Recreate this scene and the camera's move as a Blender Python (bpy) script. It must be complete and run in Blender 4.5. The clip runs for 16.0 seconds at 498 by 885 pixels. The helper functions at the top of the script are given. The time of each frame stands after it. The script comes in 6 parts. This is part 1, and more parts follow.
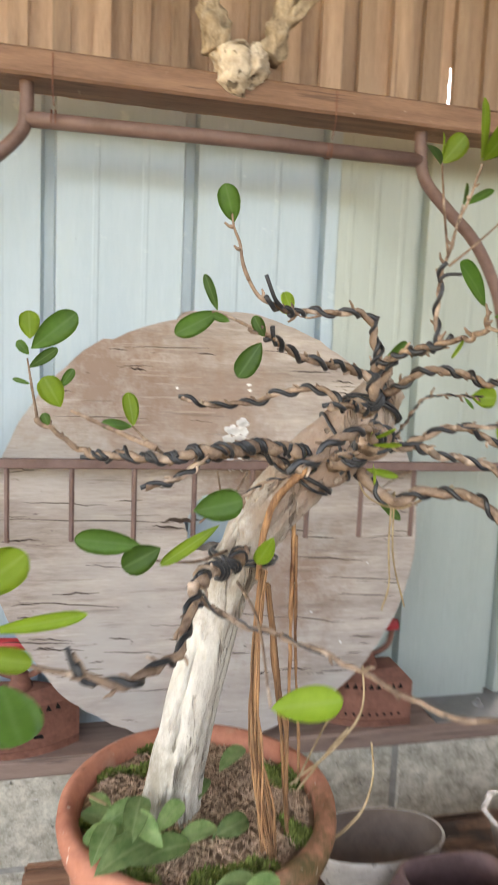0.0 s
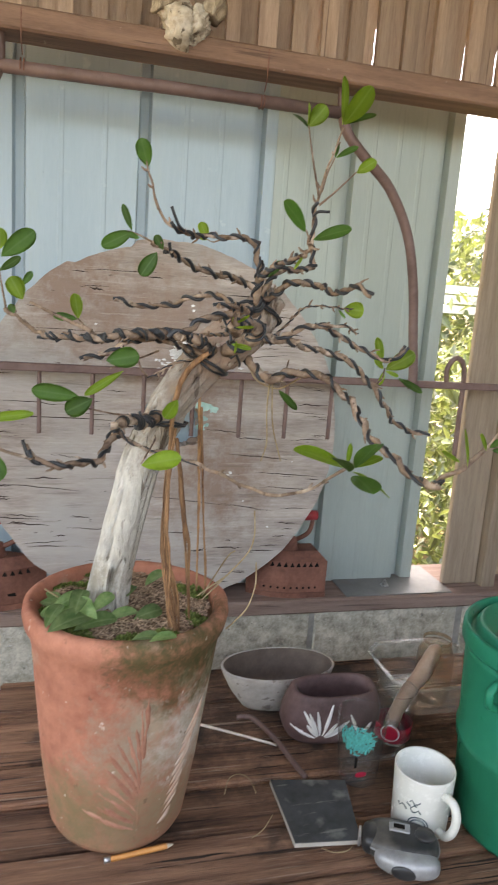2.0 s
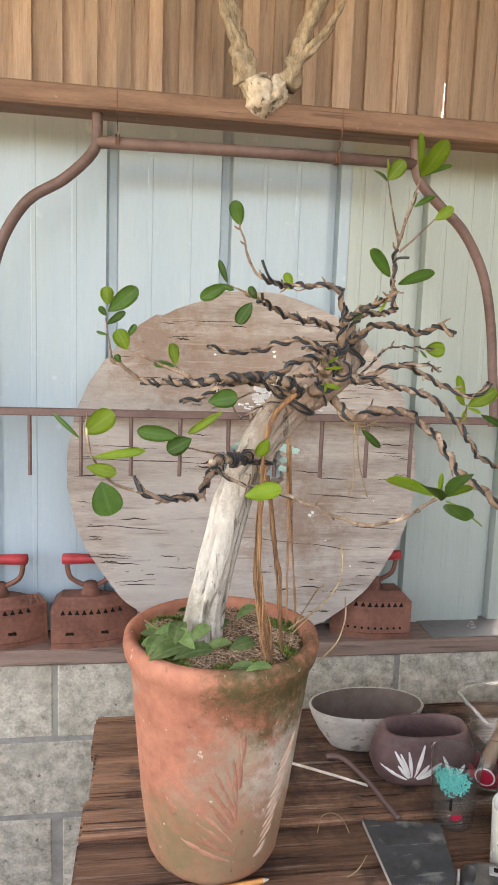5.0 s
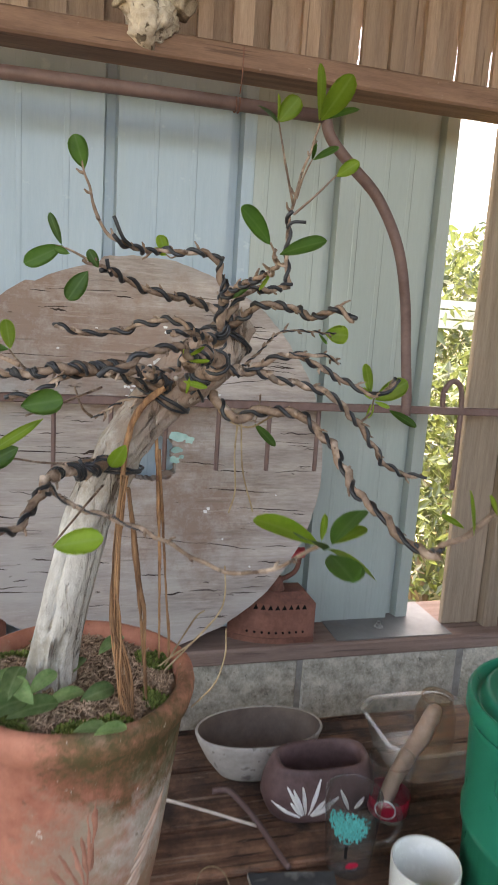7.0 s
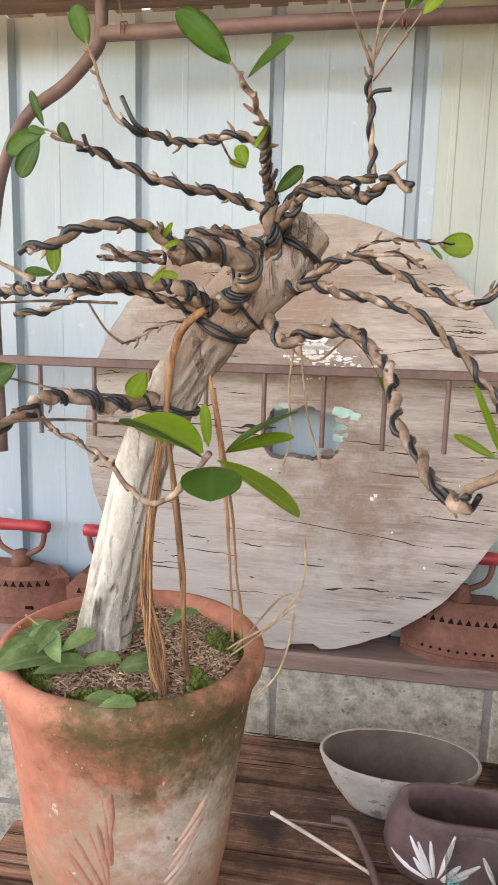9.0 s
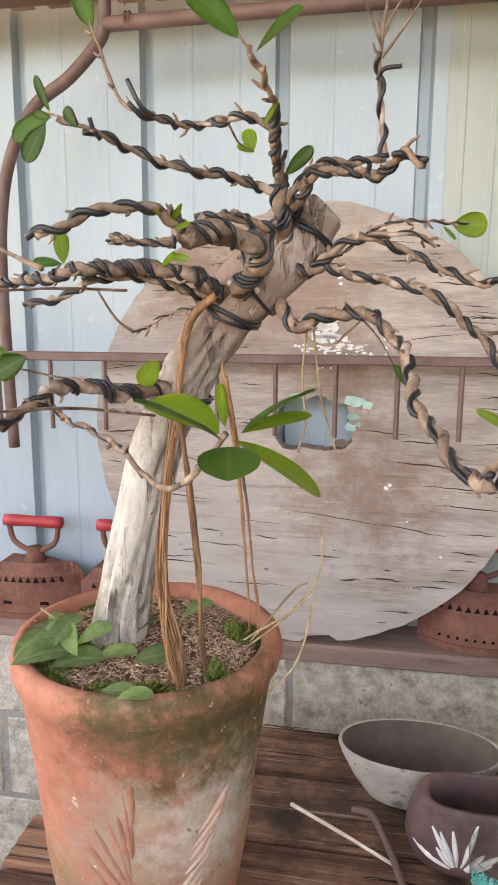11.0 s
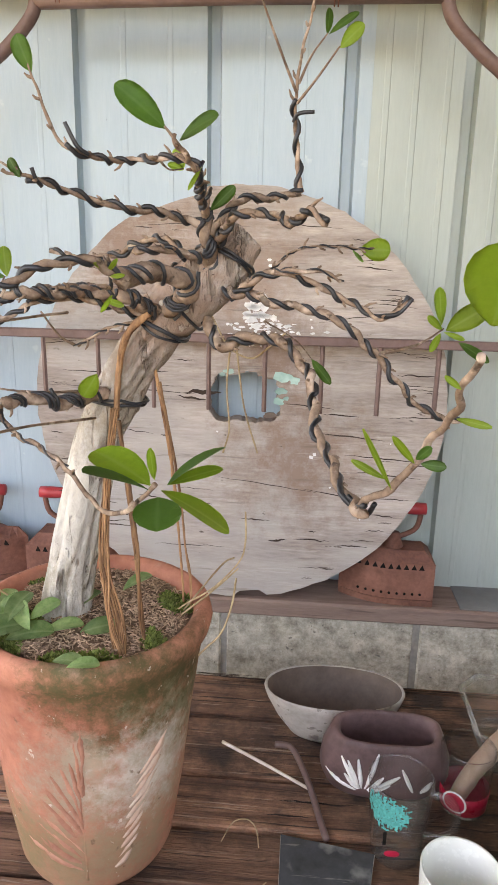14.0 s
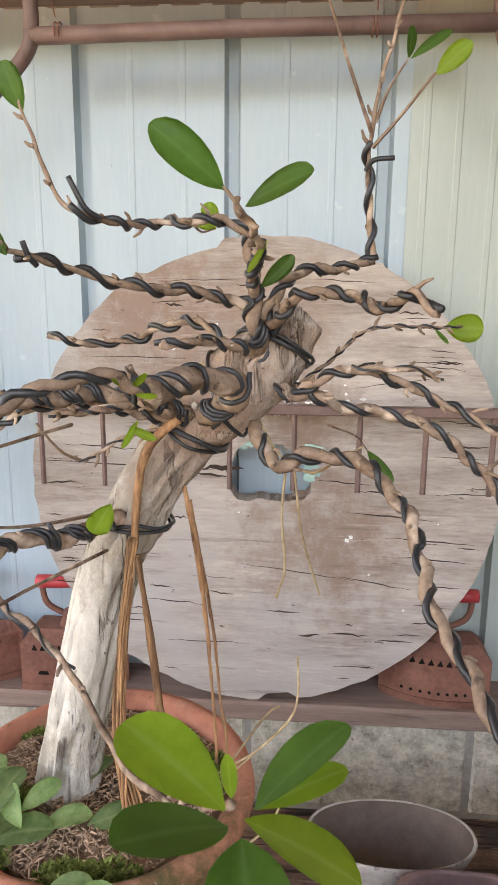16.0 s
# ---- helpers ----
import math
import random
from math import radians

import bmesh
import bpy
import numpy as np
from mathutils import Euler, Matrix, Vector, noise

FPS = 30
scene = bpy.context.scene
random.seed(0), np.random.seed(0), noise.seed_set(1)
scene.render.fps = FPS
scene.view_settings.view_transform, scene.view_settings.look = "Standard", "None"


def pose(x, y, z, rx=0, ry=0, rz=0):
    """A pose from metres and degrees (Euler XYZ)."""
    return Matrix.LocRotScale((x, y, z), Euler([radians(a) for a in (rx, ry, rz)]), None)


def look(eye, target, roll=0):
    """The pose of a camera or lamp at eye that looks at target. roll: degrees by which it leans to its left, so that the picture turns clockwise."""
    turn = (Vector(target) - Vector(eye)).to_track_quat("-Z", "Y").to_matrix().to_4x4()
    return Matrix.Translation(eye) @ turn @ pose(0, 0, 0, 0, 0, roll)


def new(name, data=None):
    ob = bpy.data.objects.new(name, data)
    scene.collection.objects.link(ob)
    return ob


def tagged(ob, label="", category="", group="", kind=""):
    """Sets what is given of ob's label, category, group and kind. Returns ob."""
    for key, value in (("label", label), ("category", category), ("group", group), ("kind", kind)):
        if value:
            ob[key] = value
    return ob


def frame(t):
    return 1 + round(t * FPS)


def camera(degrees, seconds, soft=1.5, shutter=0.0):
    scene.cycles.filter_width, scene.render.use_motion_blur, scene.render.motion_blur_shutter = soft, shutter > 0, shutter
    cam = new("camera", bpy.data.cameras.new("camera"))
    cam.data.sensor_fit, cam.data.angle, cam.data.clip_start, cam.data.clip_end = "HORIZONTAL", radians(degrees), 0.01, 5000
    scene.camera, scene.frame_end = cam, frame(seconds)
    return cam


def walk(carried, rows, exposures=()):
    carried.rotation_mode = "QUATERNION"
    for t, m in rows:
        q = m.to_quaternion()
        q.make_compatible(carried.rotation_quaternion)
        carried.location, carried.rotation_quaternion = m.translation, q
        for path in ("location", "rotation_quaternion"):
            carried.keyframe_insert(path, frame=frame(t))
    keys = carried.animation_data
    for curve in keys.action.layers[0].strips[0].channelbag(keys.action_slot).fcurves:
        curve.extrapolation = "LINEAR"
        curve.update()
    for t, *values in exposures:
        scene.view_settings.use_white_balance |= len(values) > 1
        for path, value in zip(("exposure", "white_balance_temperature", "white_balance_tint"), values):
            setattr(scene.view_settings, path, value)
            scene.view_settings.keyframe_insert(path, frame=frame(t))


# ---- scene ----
cam = camera(40.4, 16.0, shutter=0.4)
PATH = [
    (0, (-0.01, -0.035, 1.448), (0.432, 1.901, 1.217), 2.4),
    (0.5, (-0.092, -0.106, 1.442), (0.644, 1.722, 1.099), 0.6),
    (1, (-0.093, -0.179, 1.446), (0.714, 1.619, 1.105), 0.5),
    (1.5, (-0.013, -0.25, 1.433), (0.669, 1.601, 1.104), 3.9),
    (2, (0.02, -0.281, 1.417), (0.522, 1.614, 1.024), 4.1),
    (2.5, (0.016, -0.301, 1.407), (0.447, 1.607, 0.988), 3.6),
    (3, (0.003, -0.304, 1.409), (0.381, 1.613, 0.981), 4.2),
    (3.5, (-0.006, -0.313, 1.412), (0.343, 1.616, 1.015), 3.5),
    (3.7, (-0.013, -0.313, 1.409), (0.299, 1.625, 1.024), 3.1),
    (5.8, (-0.001, -0.335, 1.421), (0.302, 1.627, 1.187), 1.6),
    (6, (0.018, -0.339, 1.424), (0.404, 1.607, 1.168), 1.5),
    (6.5, (0.06, -0.289, 1.417), (0.591, 1.605, 1.056), 2.7),
    (7, (0.083, -0.162, 1.431), (0.597, 1.739, 1.08), 3.7),
    (7.5, (0.118, -0.101, 1.44), (0.67, 1.794, 1.116), 5.3),
    (8, (0.2471, -0.1044, 1.4358), (0.4729, 1.3663, 1.2459), 5.22),
    (8.3, (0.3237, -0.0813, 1.3973), (0.3223, 1.3967, 1.1410), 2.14),
    (8.6, (0.3172, -0.0556, 1.3536), (0.1221, 1.4097, 1.0989), 2.54),
    (10.8, (0.301, -0.041, 1.333), (-0.041, 1.897, 0.976), 0.3),
    (11, (0.306, -0.043, 1.336), (-0.021, 1.898, 0.982), 0.3),
    (11.5, (0.308, -0.059, 1.349), (-0.002, 1.89, 1.026), 0.4),
    (12, (0.314, -0.084, 1.358), (0.092, 1.877, 1.031), 0.1),
    (12.5, (0.325, -0.094, 1.36), (0.137, 1.87, 1.036), -0.1),
    (13, (0.331, -0.103, 1.365), (0.145, 1.864, 1.051), -0.3),
    (13.5, (0.327, -0.125, 1.41), (0.216, 1.84, 1.054), 0.3),
    (14, (0.326, -0.11, 1.41), (0.181, 1.815, 0.888), 1.3),
    (14.5, (0.329, -0.11, 1.407), (0.235, 1.839, 0.969), 1.3),
    (15, (0.3094, -0.0413, 1.4177), (0.3093, 1.4137, 1.0531), -0.76),
    (15.5, (0.266, 0.024, 1.444), (0.182, 1.98, 1.037), 0.7),
    (16, (0.265, 0.058, 1.447), (0.123, 2.007, 1.021), 0.5),
]
EXPOSURES = [(0, 3.93, 9950, 17), (1.0, 3.54, 9500, 17), (1.5, 3.45, 9100, 15), (2.5, 3.5, 9450, 16), (3.2, 3.78, 9700, 20), (6, 3.86, 10000, 18), (7, 3.28, 8900, 17), (7.5, 3.23, 8850, 17), (8.2, 2.88, 8750, 18), (8.5, 4.03, 9450, 19), (9.5, 3.98, 10250, 24), (12.5, 3.93, 10000, 22), (16, 3.93, 9850, 21)]
walk(cam, [(t, look(eye, target, roll)) for t, eye, target, roll in PATH], EXPOSURES)

# ---- world, sun, exposure ----
world = bpy.data.worlds.new("sky")
scene.world = world
world.use_nodes = True
wn = world.node_tree
sky = wn.nodes.new("ShaderNodeTexSky")
sky.sky_type, sky.sun_disc = "NISHITA", False
sky.sun_elevation, sky.sun_rotation = radians(70), radians(27)
sky.air_density, sky.dust_density = 1.0, 3.0
wn.nodes["Background"].inputs["Strength"].default_value = 0.15
wn.links.new(sky.outputs["Color"], wn.nodes["Background"].inputs["Color"])
sun = new("sun", bpy.data.lights.new("sun", "SUN"))
sun.data.energy, sun.data.angle, sun.data.color = 3.0, radians(0.6), (1, 0.95, 0.88)
sun.matrix_world = look((1.2, 2.4, 7.5), (0, 0, 0))

# ---- materials ----


def surf(name, dark, light, scale=8.0, stretch=(1, 1, 1), rough=0.7, bump=0.2, metal=0.0, vary=0.15, fine=60.0,
         spot=None, spot_scale=5.0, spot_at=0.62, spot_soft=0.06, spec=0.4, bump_dist=0.004, island=False, patches=(), lines=()):
    """Two noises mix dark and light; pieces vary by their own random value; spot adds blotches, lines cracks and pits."""
    m = bpy.data.materials.new(name)
    m.use_nodes = True
    nt = m.node_tree
    b = nt.nodes["Principled BSDF"]
    co = nt.nodes.new("ShaderNodeTexCoord")
    info = nt.nodes.new("ShaderNodeObjectInfo")
    rnd = info.outputs["Random"]
    if island:
        rnd = nt.nodes.new("ShaderNodeNewGeometry").outputs["Random Per Island"]
    off = nt.nodes.new("ShaderNodeVectorMath")
    off.operation = "MULTIPLY_ADD"
    off.inputs[1].default_value = (7.3, 3.1, 5.7)
    nt.links.new(rnd, off.inputs[0])
    nt.links.new(co.outputs["Object"], off.inputs[2])
    mp = nt.nodes.new("ShaderNodeMapping")
    mp.inputs["Scale"].default_value = stretch
    nt.links.new(off.outputs[0], mp.inputs["Vector"])

    def noise_node(s, detail, r=0.6):
        n = nt.nodes.new("ShaderNodeTexNoise")
        n.inputs["Scale"].default_value, n.inputs["Detail"].default_value, n.inputs["Roughness"].default_value = s, detail, r
        nt.links.new(mp.outputs[0], n.inputs["Vector"])
        return n.outputs["Fac"]

    def math_node(op, x, y):
        n = nt.nodes.new("ShaderNodeMath")
        n.operation = op
        for k, v in enumerate((x, y)):
            if isinstance(v, (int, float)):
                n.inputs[k].default_value = v
            else:
                nt.links.new(v, n.inputs[k])
        return n.outputs[0]

    big, small = noise_node(scale, 5), noise_node(fine, 6, 0.7)
    both = math_node("ADD", math_node("MULTIPLY", big, 0.6), math_node("MULTIPLY", small, 0.4))
    ramp = nt.nodes.new("ShaderNodeValToRGB")
    ramp.color_ramp.elements[0].position, ramp.color_ramp.elements[1].position = 0.36, 0.64
    ramp.color_ramp.elements[0].color, ramp.color_ramp.elements[1].color = (*dark, 1), (*light, 1)
    nt.links.new(both, ramp.inputs[0])
    out = ramp.outputs[0]
    if spot:
        sp = nt.nodes.new("ShaderNodeMapRange")
        sp.inputs["From Min"].default_value, sp.inputs["From Max"].default_value = spot_at, spot_at + spot_soft
        n = nt.nodes.new("ShaderNodeTexNoise")
        n.inputs["Scale"].default_value, n.inputs["Detail"].default_value = spot_scale, 6
        nt.links.new(off.outputs[0], n.inputs["Vector"])
        nt.links.new(n.outputs["Fac"], sp.inputs["Value"])
        mx = nt.nodes.new("ShaderNodeMix")
        mx.data_type = "RGBA"
        nt.links.new(sp.outputs[0], mx.inputs["Factor"])
        nt.links.new(out, mx.inputs["A"])
        mx.inputs["B"].default_value = (*spot, 1)
        out = mx.outputs["Result"]
    for colour, centre, radius in patches:
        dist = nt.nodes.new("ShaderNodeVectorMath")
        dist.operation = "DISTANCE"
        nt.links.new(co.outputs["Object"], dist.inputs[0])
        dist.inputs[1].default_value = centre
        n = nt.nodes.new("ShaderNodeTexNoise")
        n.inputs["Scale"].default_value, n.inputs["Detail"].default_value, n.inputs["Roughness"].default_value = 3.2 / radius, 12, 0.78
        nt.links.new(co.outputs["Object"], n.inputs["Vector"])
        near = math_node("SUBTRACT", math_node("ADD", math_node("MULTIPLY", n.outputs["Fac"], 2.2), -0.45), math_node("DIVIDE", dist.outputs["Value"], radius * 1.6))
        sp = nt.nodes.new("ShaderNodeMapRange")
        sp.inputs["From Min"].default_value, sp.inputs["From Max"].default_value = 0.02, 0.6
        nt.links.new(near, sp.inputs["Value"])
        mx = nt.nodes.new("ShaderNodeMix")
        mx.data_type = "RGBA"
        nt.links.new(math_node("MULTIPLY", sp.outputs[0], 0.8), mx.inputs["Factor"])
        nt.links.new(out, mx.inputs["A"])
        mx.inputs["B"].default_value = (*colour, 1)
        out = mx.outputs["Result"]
    height = both
    for colour, line_scale, line_stretch, at, share in lines:
        lm = nt.nodes.new("ShaderNodeMapping")
        lm.inputs["Scale"].default_value = line_stretch
        nt.links.new(off.outputs[0], lm.inputs["Vector"])
        n = nt.nodes.new("ShaderNodeTexNoise")
        n.inputs["Scale"].default_value, n.inputs["Detail"].default_value, n.inputs["Roughness"].default_value = line_scale, 4, 0.6
        nt.links.new(lm.outputs[0], n.inputs["Vector"])
        sp = nt.nodes.new("ShaderNodeMapRange")
        sp.inputs["From Min"].default_value, sp.inputs["From Max"].default_value = at, at + 0.05
        nt.links.new(n.outputs["Fac"], sp.inputs["Value"])
        mx = nt.nodes.new("ShaderNodeMix")
        mx.data_type = "RGBA"
        nt.links.new(math_node("MULTIPLY", sp.outputs[0], share), mx.inputs["Factor"])
        nt.links.new(out, mx.inputs["A"])
        mx.inputs["B"].default_value = (*colour, 1)
        out = mx.outputs["Result"]
        height = math_node("SUBTRACT", height, math_node("MULTIPLY", sp.outputs[0], 0.5 * share))
    hsv = nt.nodes.new("ShaderNodeHueSaturation")
    nt.links.new(math_node("ADD", math_node("MULTIPLY", rnd, 2 * vary), 1 - vary), hsv.inputs["Value"])
    nt.links.new(out, hsv.inputs["Color"])
    nt.links.new(hsv.outputs[0], b.inputs["Base Color"])
    b.inputs["Metallic"].default_value = metal
    b.inputs["Specular IOR Level"].default_value = spec
    nt.links.new(math_node("ADD", math_node("MULTIPLY", small, 0.3), rough - 0.15), b.inputs["Roughness"])
    if bump:
        bp = nt.nodes.new("ShaderNodeBump")
        bp.inputs["Strength"].default_value, bp.inputs["Distance"].default_value = bump, bump_dist
        nt.links.new(height, bp.inputs["Height"])
        nt.links.new(bp.outputs[0], b.inputs["Normal"])
    return m


def clear(name, colour, rough=0.03, haze=0.0, shine=0.6):
    """Thin clear walls: straight through but for the gloss at their edges, and a little haze."""
    m = bpy.data.materials.new(name)
    m.use_nodes = True
    nt = m.node_tree
    nt.nodes.remove(nt.nodes["Principled BSDF"])
    through_it, gloss, milk = (nt.nodes.new(k) for k in ("ShaderNodeBsdfTransparent", "ShaderNodeBsdfGlossy", "ShaderNodeBsdfDiffuse"))
    through_it.inputs["Color"].default_value = (*colour, 1)
    milk.inputs["Color"].default_value = (0.6, 0.6, 0.57, 1)
    gloss.inputs["Roughness"].default_value = rough
    edge = nt.nodes.new("ShaderNodeLayerWeight")
    edge.inputs["Blend"].default_value = 0.3
    fres = nt.nodes.new("ShaderNodeMapRange")
    fres.inputs["From Min"].default_value, fres.inputs["To Min"].default_value, fres.inputs["To Max"].default_value = 0.25, 0.05, shine
    nt.links.new(edge.outputs["Facing"], fres.inputs["Value"])
    a, b = nt.nodes.new("ShaderNodeMixShader"), nt.nodes.new("ShaderNodeMixShader")
    a.inputs[0].default_value = haze
    nt.links.new(through_it.outputs[0], a.inputs[1])
    nt.links.new(milk.outputs[0], a.inputs[2])
    nt.links.new(fres.outputs[0], b.inputs[0])
    nt.links.new(a.outputs[0], b.inputs[1])
    nt.links.new(gloss.outputs[0], b.inputs[2])
    nt.links.new(b.outputs[0], nt.nodes["Material Output"].inputs["Surface"])
    return m


PLANK = surf("weathered_plank", (0.27, 0.17, 0.12), (0.46, 0.32, 0.235), 6, (9, 9, 0.7), 0.75, 0.5, vary=0.30, lines=[((0.09, 0.055, 0.04), 9, (14, 14, 0.5), 0.64, 0.6)])
SIDE_PLANK = surf("side_plank", (0.22, 0.14, 0.09), (0.40, 0.28, 0.19), 5, (0.7, 9, 9), 0.75, 0.25, vary=0.25)
BEAM = surf("beam_wood", (0.165, 0.088, 0.058), (0.31, 0.178, 0.122), 6, (0.8, 9, 9), 0.75, 0.35, vary=0.05, lines=[((0.07, 0.04, 0.03), 9, (0.5, 14, 14), 0.63, 0.6), ((0.50, 0.40, 0.31), 60, (1, 1, 1), 0.68, 0.5)])
POST = surf("post_wood", (0.20, 0.145, 0.10), (0.34, 0.255, 0.185), 6, (9, 9, 0.6), 0.75, 0.2, vary=0.05)
SILL = surf("sill_wood", (0.17, 0.11, 0.09), (0.27, 0.19, 0.155), 6, (0.7, 9, 9), 0.7, 0.2, spec=0.12, lines=[((0.07, 0.05, 0.04), 8, (0.5, 12, 12), 0.62, 0.6)])
BLUE = surf("blue_sheet_paint", (0.285, 0.375, 0.425), (0.345, 0.435, 0.48), 2.5, (3, 1, 0.4), 0.38, 0.03, vary=0.0, spot=(0.40, 0.49, 0.51), spot_scale=28, spot_at=0.68, spec=0.5, lines=[((0.13, 0.13, 0.12), 75, (1, 1, 0.7), 0.745, 0.8), ((0.34, 0.42, 0.43), 5, (3, 1, 0.35), 0.58, 0.35)])
CREAM = surf("grey_green_sheet_paint", (0.300, 0.347, 0.312), (0.355, 0.402, 0.364), 2.5, (3, 1, 0.4), 0.4, 0.03, vary=0.0, spec=0.5)
CONCRETE = surf("concrete_block", (0.25, 0.225, 0.175), (0.68, 0.635, 0.53), 34, (1, 1, 1), 0.9, 1.0, vary=0.12, fine=150, spot=(0.37, 0.34, 0.28), spot_scale=6, spot_at=0.52, spot_soft=0.25, lines=[((0.10, 0.095, 0.085), 60, (1, 1, 1), 0.66, 0.7), ((0.70, 0.68, 0.62), 110, (1, 1, 1), 0.66, 0.6)], spec=0.2, bump_dist=0.008)
MORTAR = surf("mortar", (0.20, 0.19, 0.17), (0.36, 0.345, 0.31), 14, rough=0.9, bump=0.5, spec=0.2)
GROUND = surf("earth_and_grass", (0.10, 0.085, 0.045), (0.22, 0.19, 0.10), 5, rough=0.95, bump=0.5, spec=0.1)
# Kept dark so that less light bounces up from the floor.
FLOOR = surf("concrete_floor", (0.09, 0.086, 0.08), (0.15, 0.145, 0.135), 3, rough=0.85, bump=0.2, spec=0.2)
# Dark patches near the back: dark wet-looking planks, plus shade put into the colour.
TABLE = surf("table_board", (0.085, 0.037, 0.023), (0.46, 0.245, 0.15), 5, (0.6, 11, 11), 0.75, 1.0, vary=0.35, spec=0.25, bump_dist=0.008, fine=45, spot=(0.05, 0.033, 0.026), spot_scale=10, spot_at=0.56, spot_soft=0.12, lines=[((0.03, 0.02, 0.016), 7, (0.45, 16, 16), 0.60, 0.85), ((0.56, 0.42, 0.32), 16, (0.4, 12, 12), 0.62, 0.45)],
             patches=[((0.035, 0.022, 0.018), (0.52, 0.80, 0.73), 0.30), ((0.04, 0.025, 0.02), (0.25, 0.78, 0.73), 0.22), ((0.04, 0.026, 0.02), (0.60, 0.66, 0.73), 0.16)])
IRONPIPE = surf("brown_painted_pipe", (0.115, 0.065, 0.055), (0.20, 0.125, 0.11), 14, rough=0.55, bump=0.15, vary=0.05)
DISC = surf("grey_weathered_wood", (0.25, 0.20, 0.172), (0.51, 0.44, 0.39), 3.5, (1.0, 4, 7), 0.88, 0.8, vary=0.0, spec=0.15, bump_dist=0.004, fine=34, spot=(0.40, 0.37, 0.34), spot_scale=4, spot_at=0.5, spot_soft=0.2,
            lines=[((0.17, 0.13, 0.105), 8, (0.6, 3, 12), 0.63, 0.4), ((0.62, 0.56, 0.50), 14, (0.7, 3, 10), 0.62, 0.2), ((0.09, 0.065, 0.05), 45, (0.7, 1, 1.6), 0.69, 0.8)],
            patches=[((0.24, 0.15, 0.11), (0.32, 1.14, 1.04), 0.16), ((0.29, 0.195, 0.15), (0.20, 1.16, 1.37), 0.17), ((0.24, 0.15, 0.11), (0.02, 1.16, 1.42), 0.16), ((0.24, 0.155, 0.115), (0.28, 1.15, 1.24), 0.10)])
TERRA = surf("terracotta", (0.33, 0.115, 0.072), (0.57, 0.24, 0.155), 7, rough=0.85, bump=0.5, vary=0.0, lines=[((0.16, 0.09, 0.055), 60, (1, 1, 0.8), 0.66, 0.6), ((0.62, 0.52, 0.42), 90, (1, 1, 0.8), 0.67, 0.7)], spot=(0.50, 0.37, 0.27), spot_scale=9, spot_at=0.58, spot_soft=0.14, spec=0.2,
             patches=[((0.33, 0.29, 0.21), (0.10, 0.45, 0.86), 0.09), ((0.045, 0.058, 0.018), (0.155, 0.47, 0.990), 0.085), ((0.045, 0.055, 0.018), (0.20, 0.51, 0.975), 0.10), ((0.07, 0.08, 0.03), (0.10, 0.45, 0.998), 0.05), ((0.06, 0.07, 0.025), (0.225, 0.55, 0.93), 0.09), ((0.30, 0.27, 0.18), (0.205, 0.52, 0.85), 0.11),
                     ((0.29, 0.205, 0.12), (0.09, 0.49, 0.745), 0.10), ((0.20, 0.16, 0.08), (0.03, 0.52, 0.75), 0.09), ((0.29, 0.215, 0.13), (0.15, 0.52, 0.76), 0.08), ((0.56, 0.50, 0.43), (0.185, 0.50, 0.86), 0.075)])
# For the added unseen walls; dark so that they bounce little light.
UNSEEN_WALL = surf("unseen_wall_dark", (0.08, 0.075, 0.065), (0.14, 0.13, 0.115), 6, rough=0.9, bump=0.4, spec=0.2)
# For the unseen roof that is added to limit the sky light.
UNSEEN_ROOF = surf("unseen_roof_grey", (0.20, 0.19, 0.18), (0.28, 0.27, 0.255), 3, rough=0.5, bump=0.02)

BARK = surf("pale_bark", (0.38, 0.34, 0.285), (0.69, 0.65, 0.575), 16, (1.6, 1.6, 0.8), 0.88, 1.0, vary=0.0, fine=70, spec=0.1, bump_dist=0.009, lines=[((0.15, 0.11, 0.085), 13, (3.2, 2.4, 0.6), 0.585, 0.7), ((0.62, 0.54, 0.46), 34, (2, 1.6, 0.9), 0.62, 0.35), ((0.20, 0.17, 0.13), 60, (1, 1, 0.8), 0.66, 0.7)],
            patches=[((0.34, 0.235, 0.18), (0.245, 0.565, 1.41), 0.12), ((0.24, 0.17, 0.13), (0.175, 0.565, 1.325), 0.13), ((0.33, 0.22, 0.165), (0.20, 0.545, 1.37), 0.10), ((0.30, 0.24, 0.18), (0.13, 0.57, 1.25), 0.06), ((0.25, 0.22, 0.17), (0.06, 0.57, 1.05), 0.04)])
TWIG = surf("brown_twig_bark", (0.10, 0.06, 0.042), (0.38, 0.265, 0.19), 30, rough=0.75, bump=0.5, vary=0.1, fine=150, spec=0.25, spot=(0.58, 0.44, 0.34), spot_scale=45, spot_at=0.55, spot_soft=0.15, lines=[((0.06, 0.045, 0.035), 50, (1, 1, 1), 0.62, 0.7)])
ROOT = surf("orange_root", (0.10, 0.045, 0.026), (0.44, 0.235, 0.115), 25, (3, 3, 0.5), 0.75, 0.8, vary=0.4, fine=120, spec=0.25)
WIRE = surf("black_wire", (0.012, 0.013, 0.015), (0.03, 0.032, 0.036), 40, rough=0.4, bump=0.05, spec=0.5, vary=0.2)
LEAF = surf("leaf_green", (0.05, 0.13, 0.022), (0.105, 0.225, 0.042), 25, rough=0.42, bump=0.15, vary=0.3, fine=140, spec=0.45)
YOUNG = surf("young_leaf_green", (0.15, 0.27, 0.02), (0.30, 0.43, 0.05), 25, rough=0.45, bump=0.12, vary=0.25, fine=140, spec=0.4)
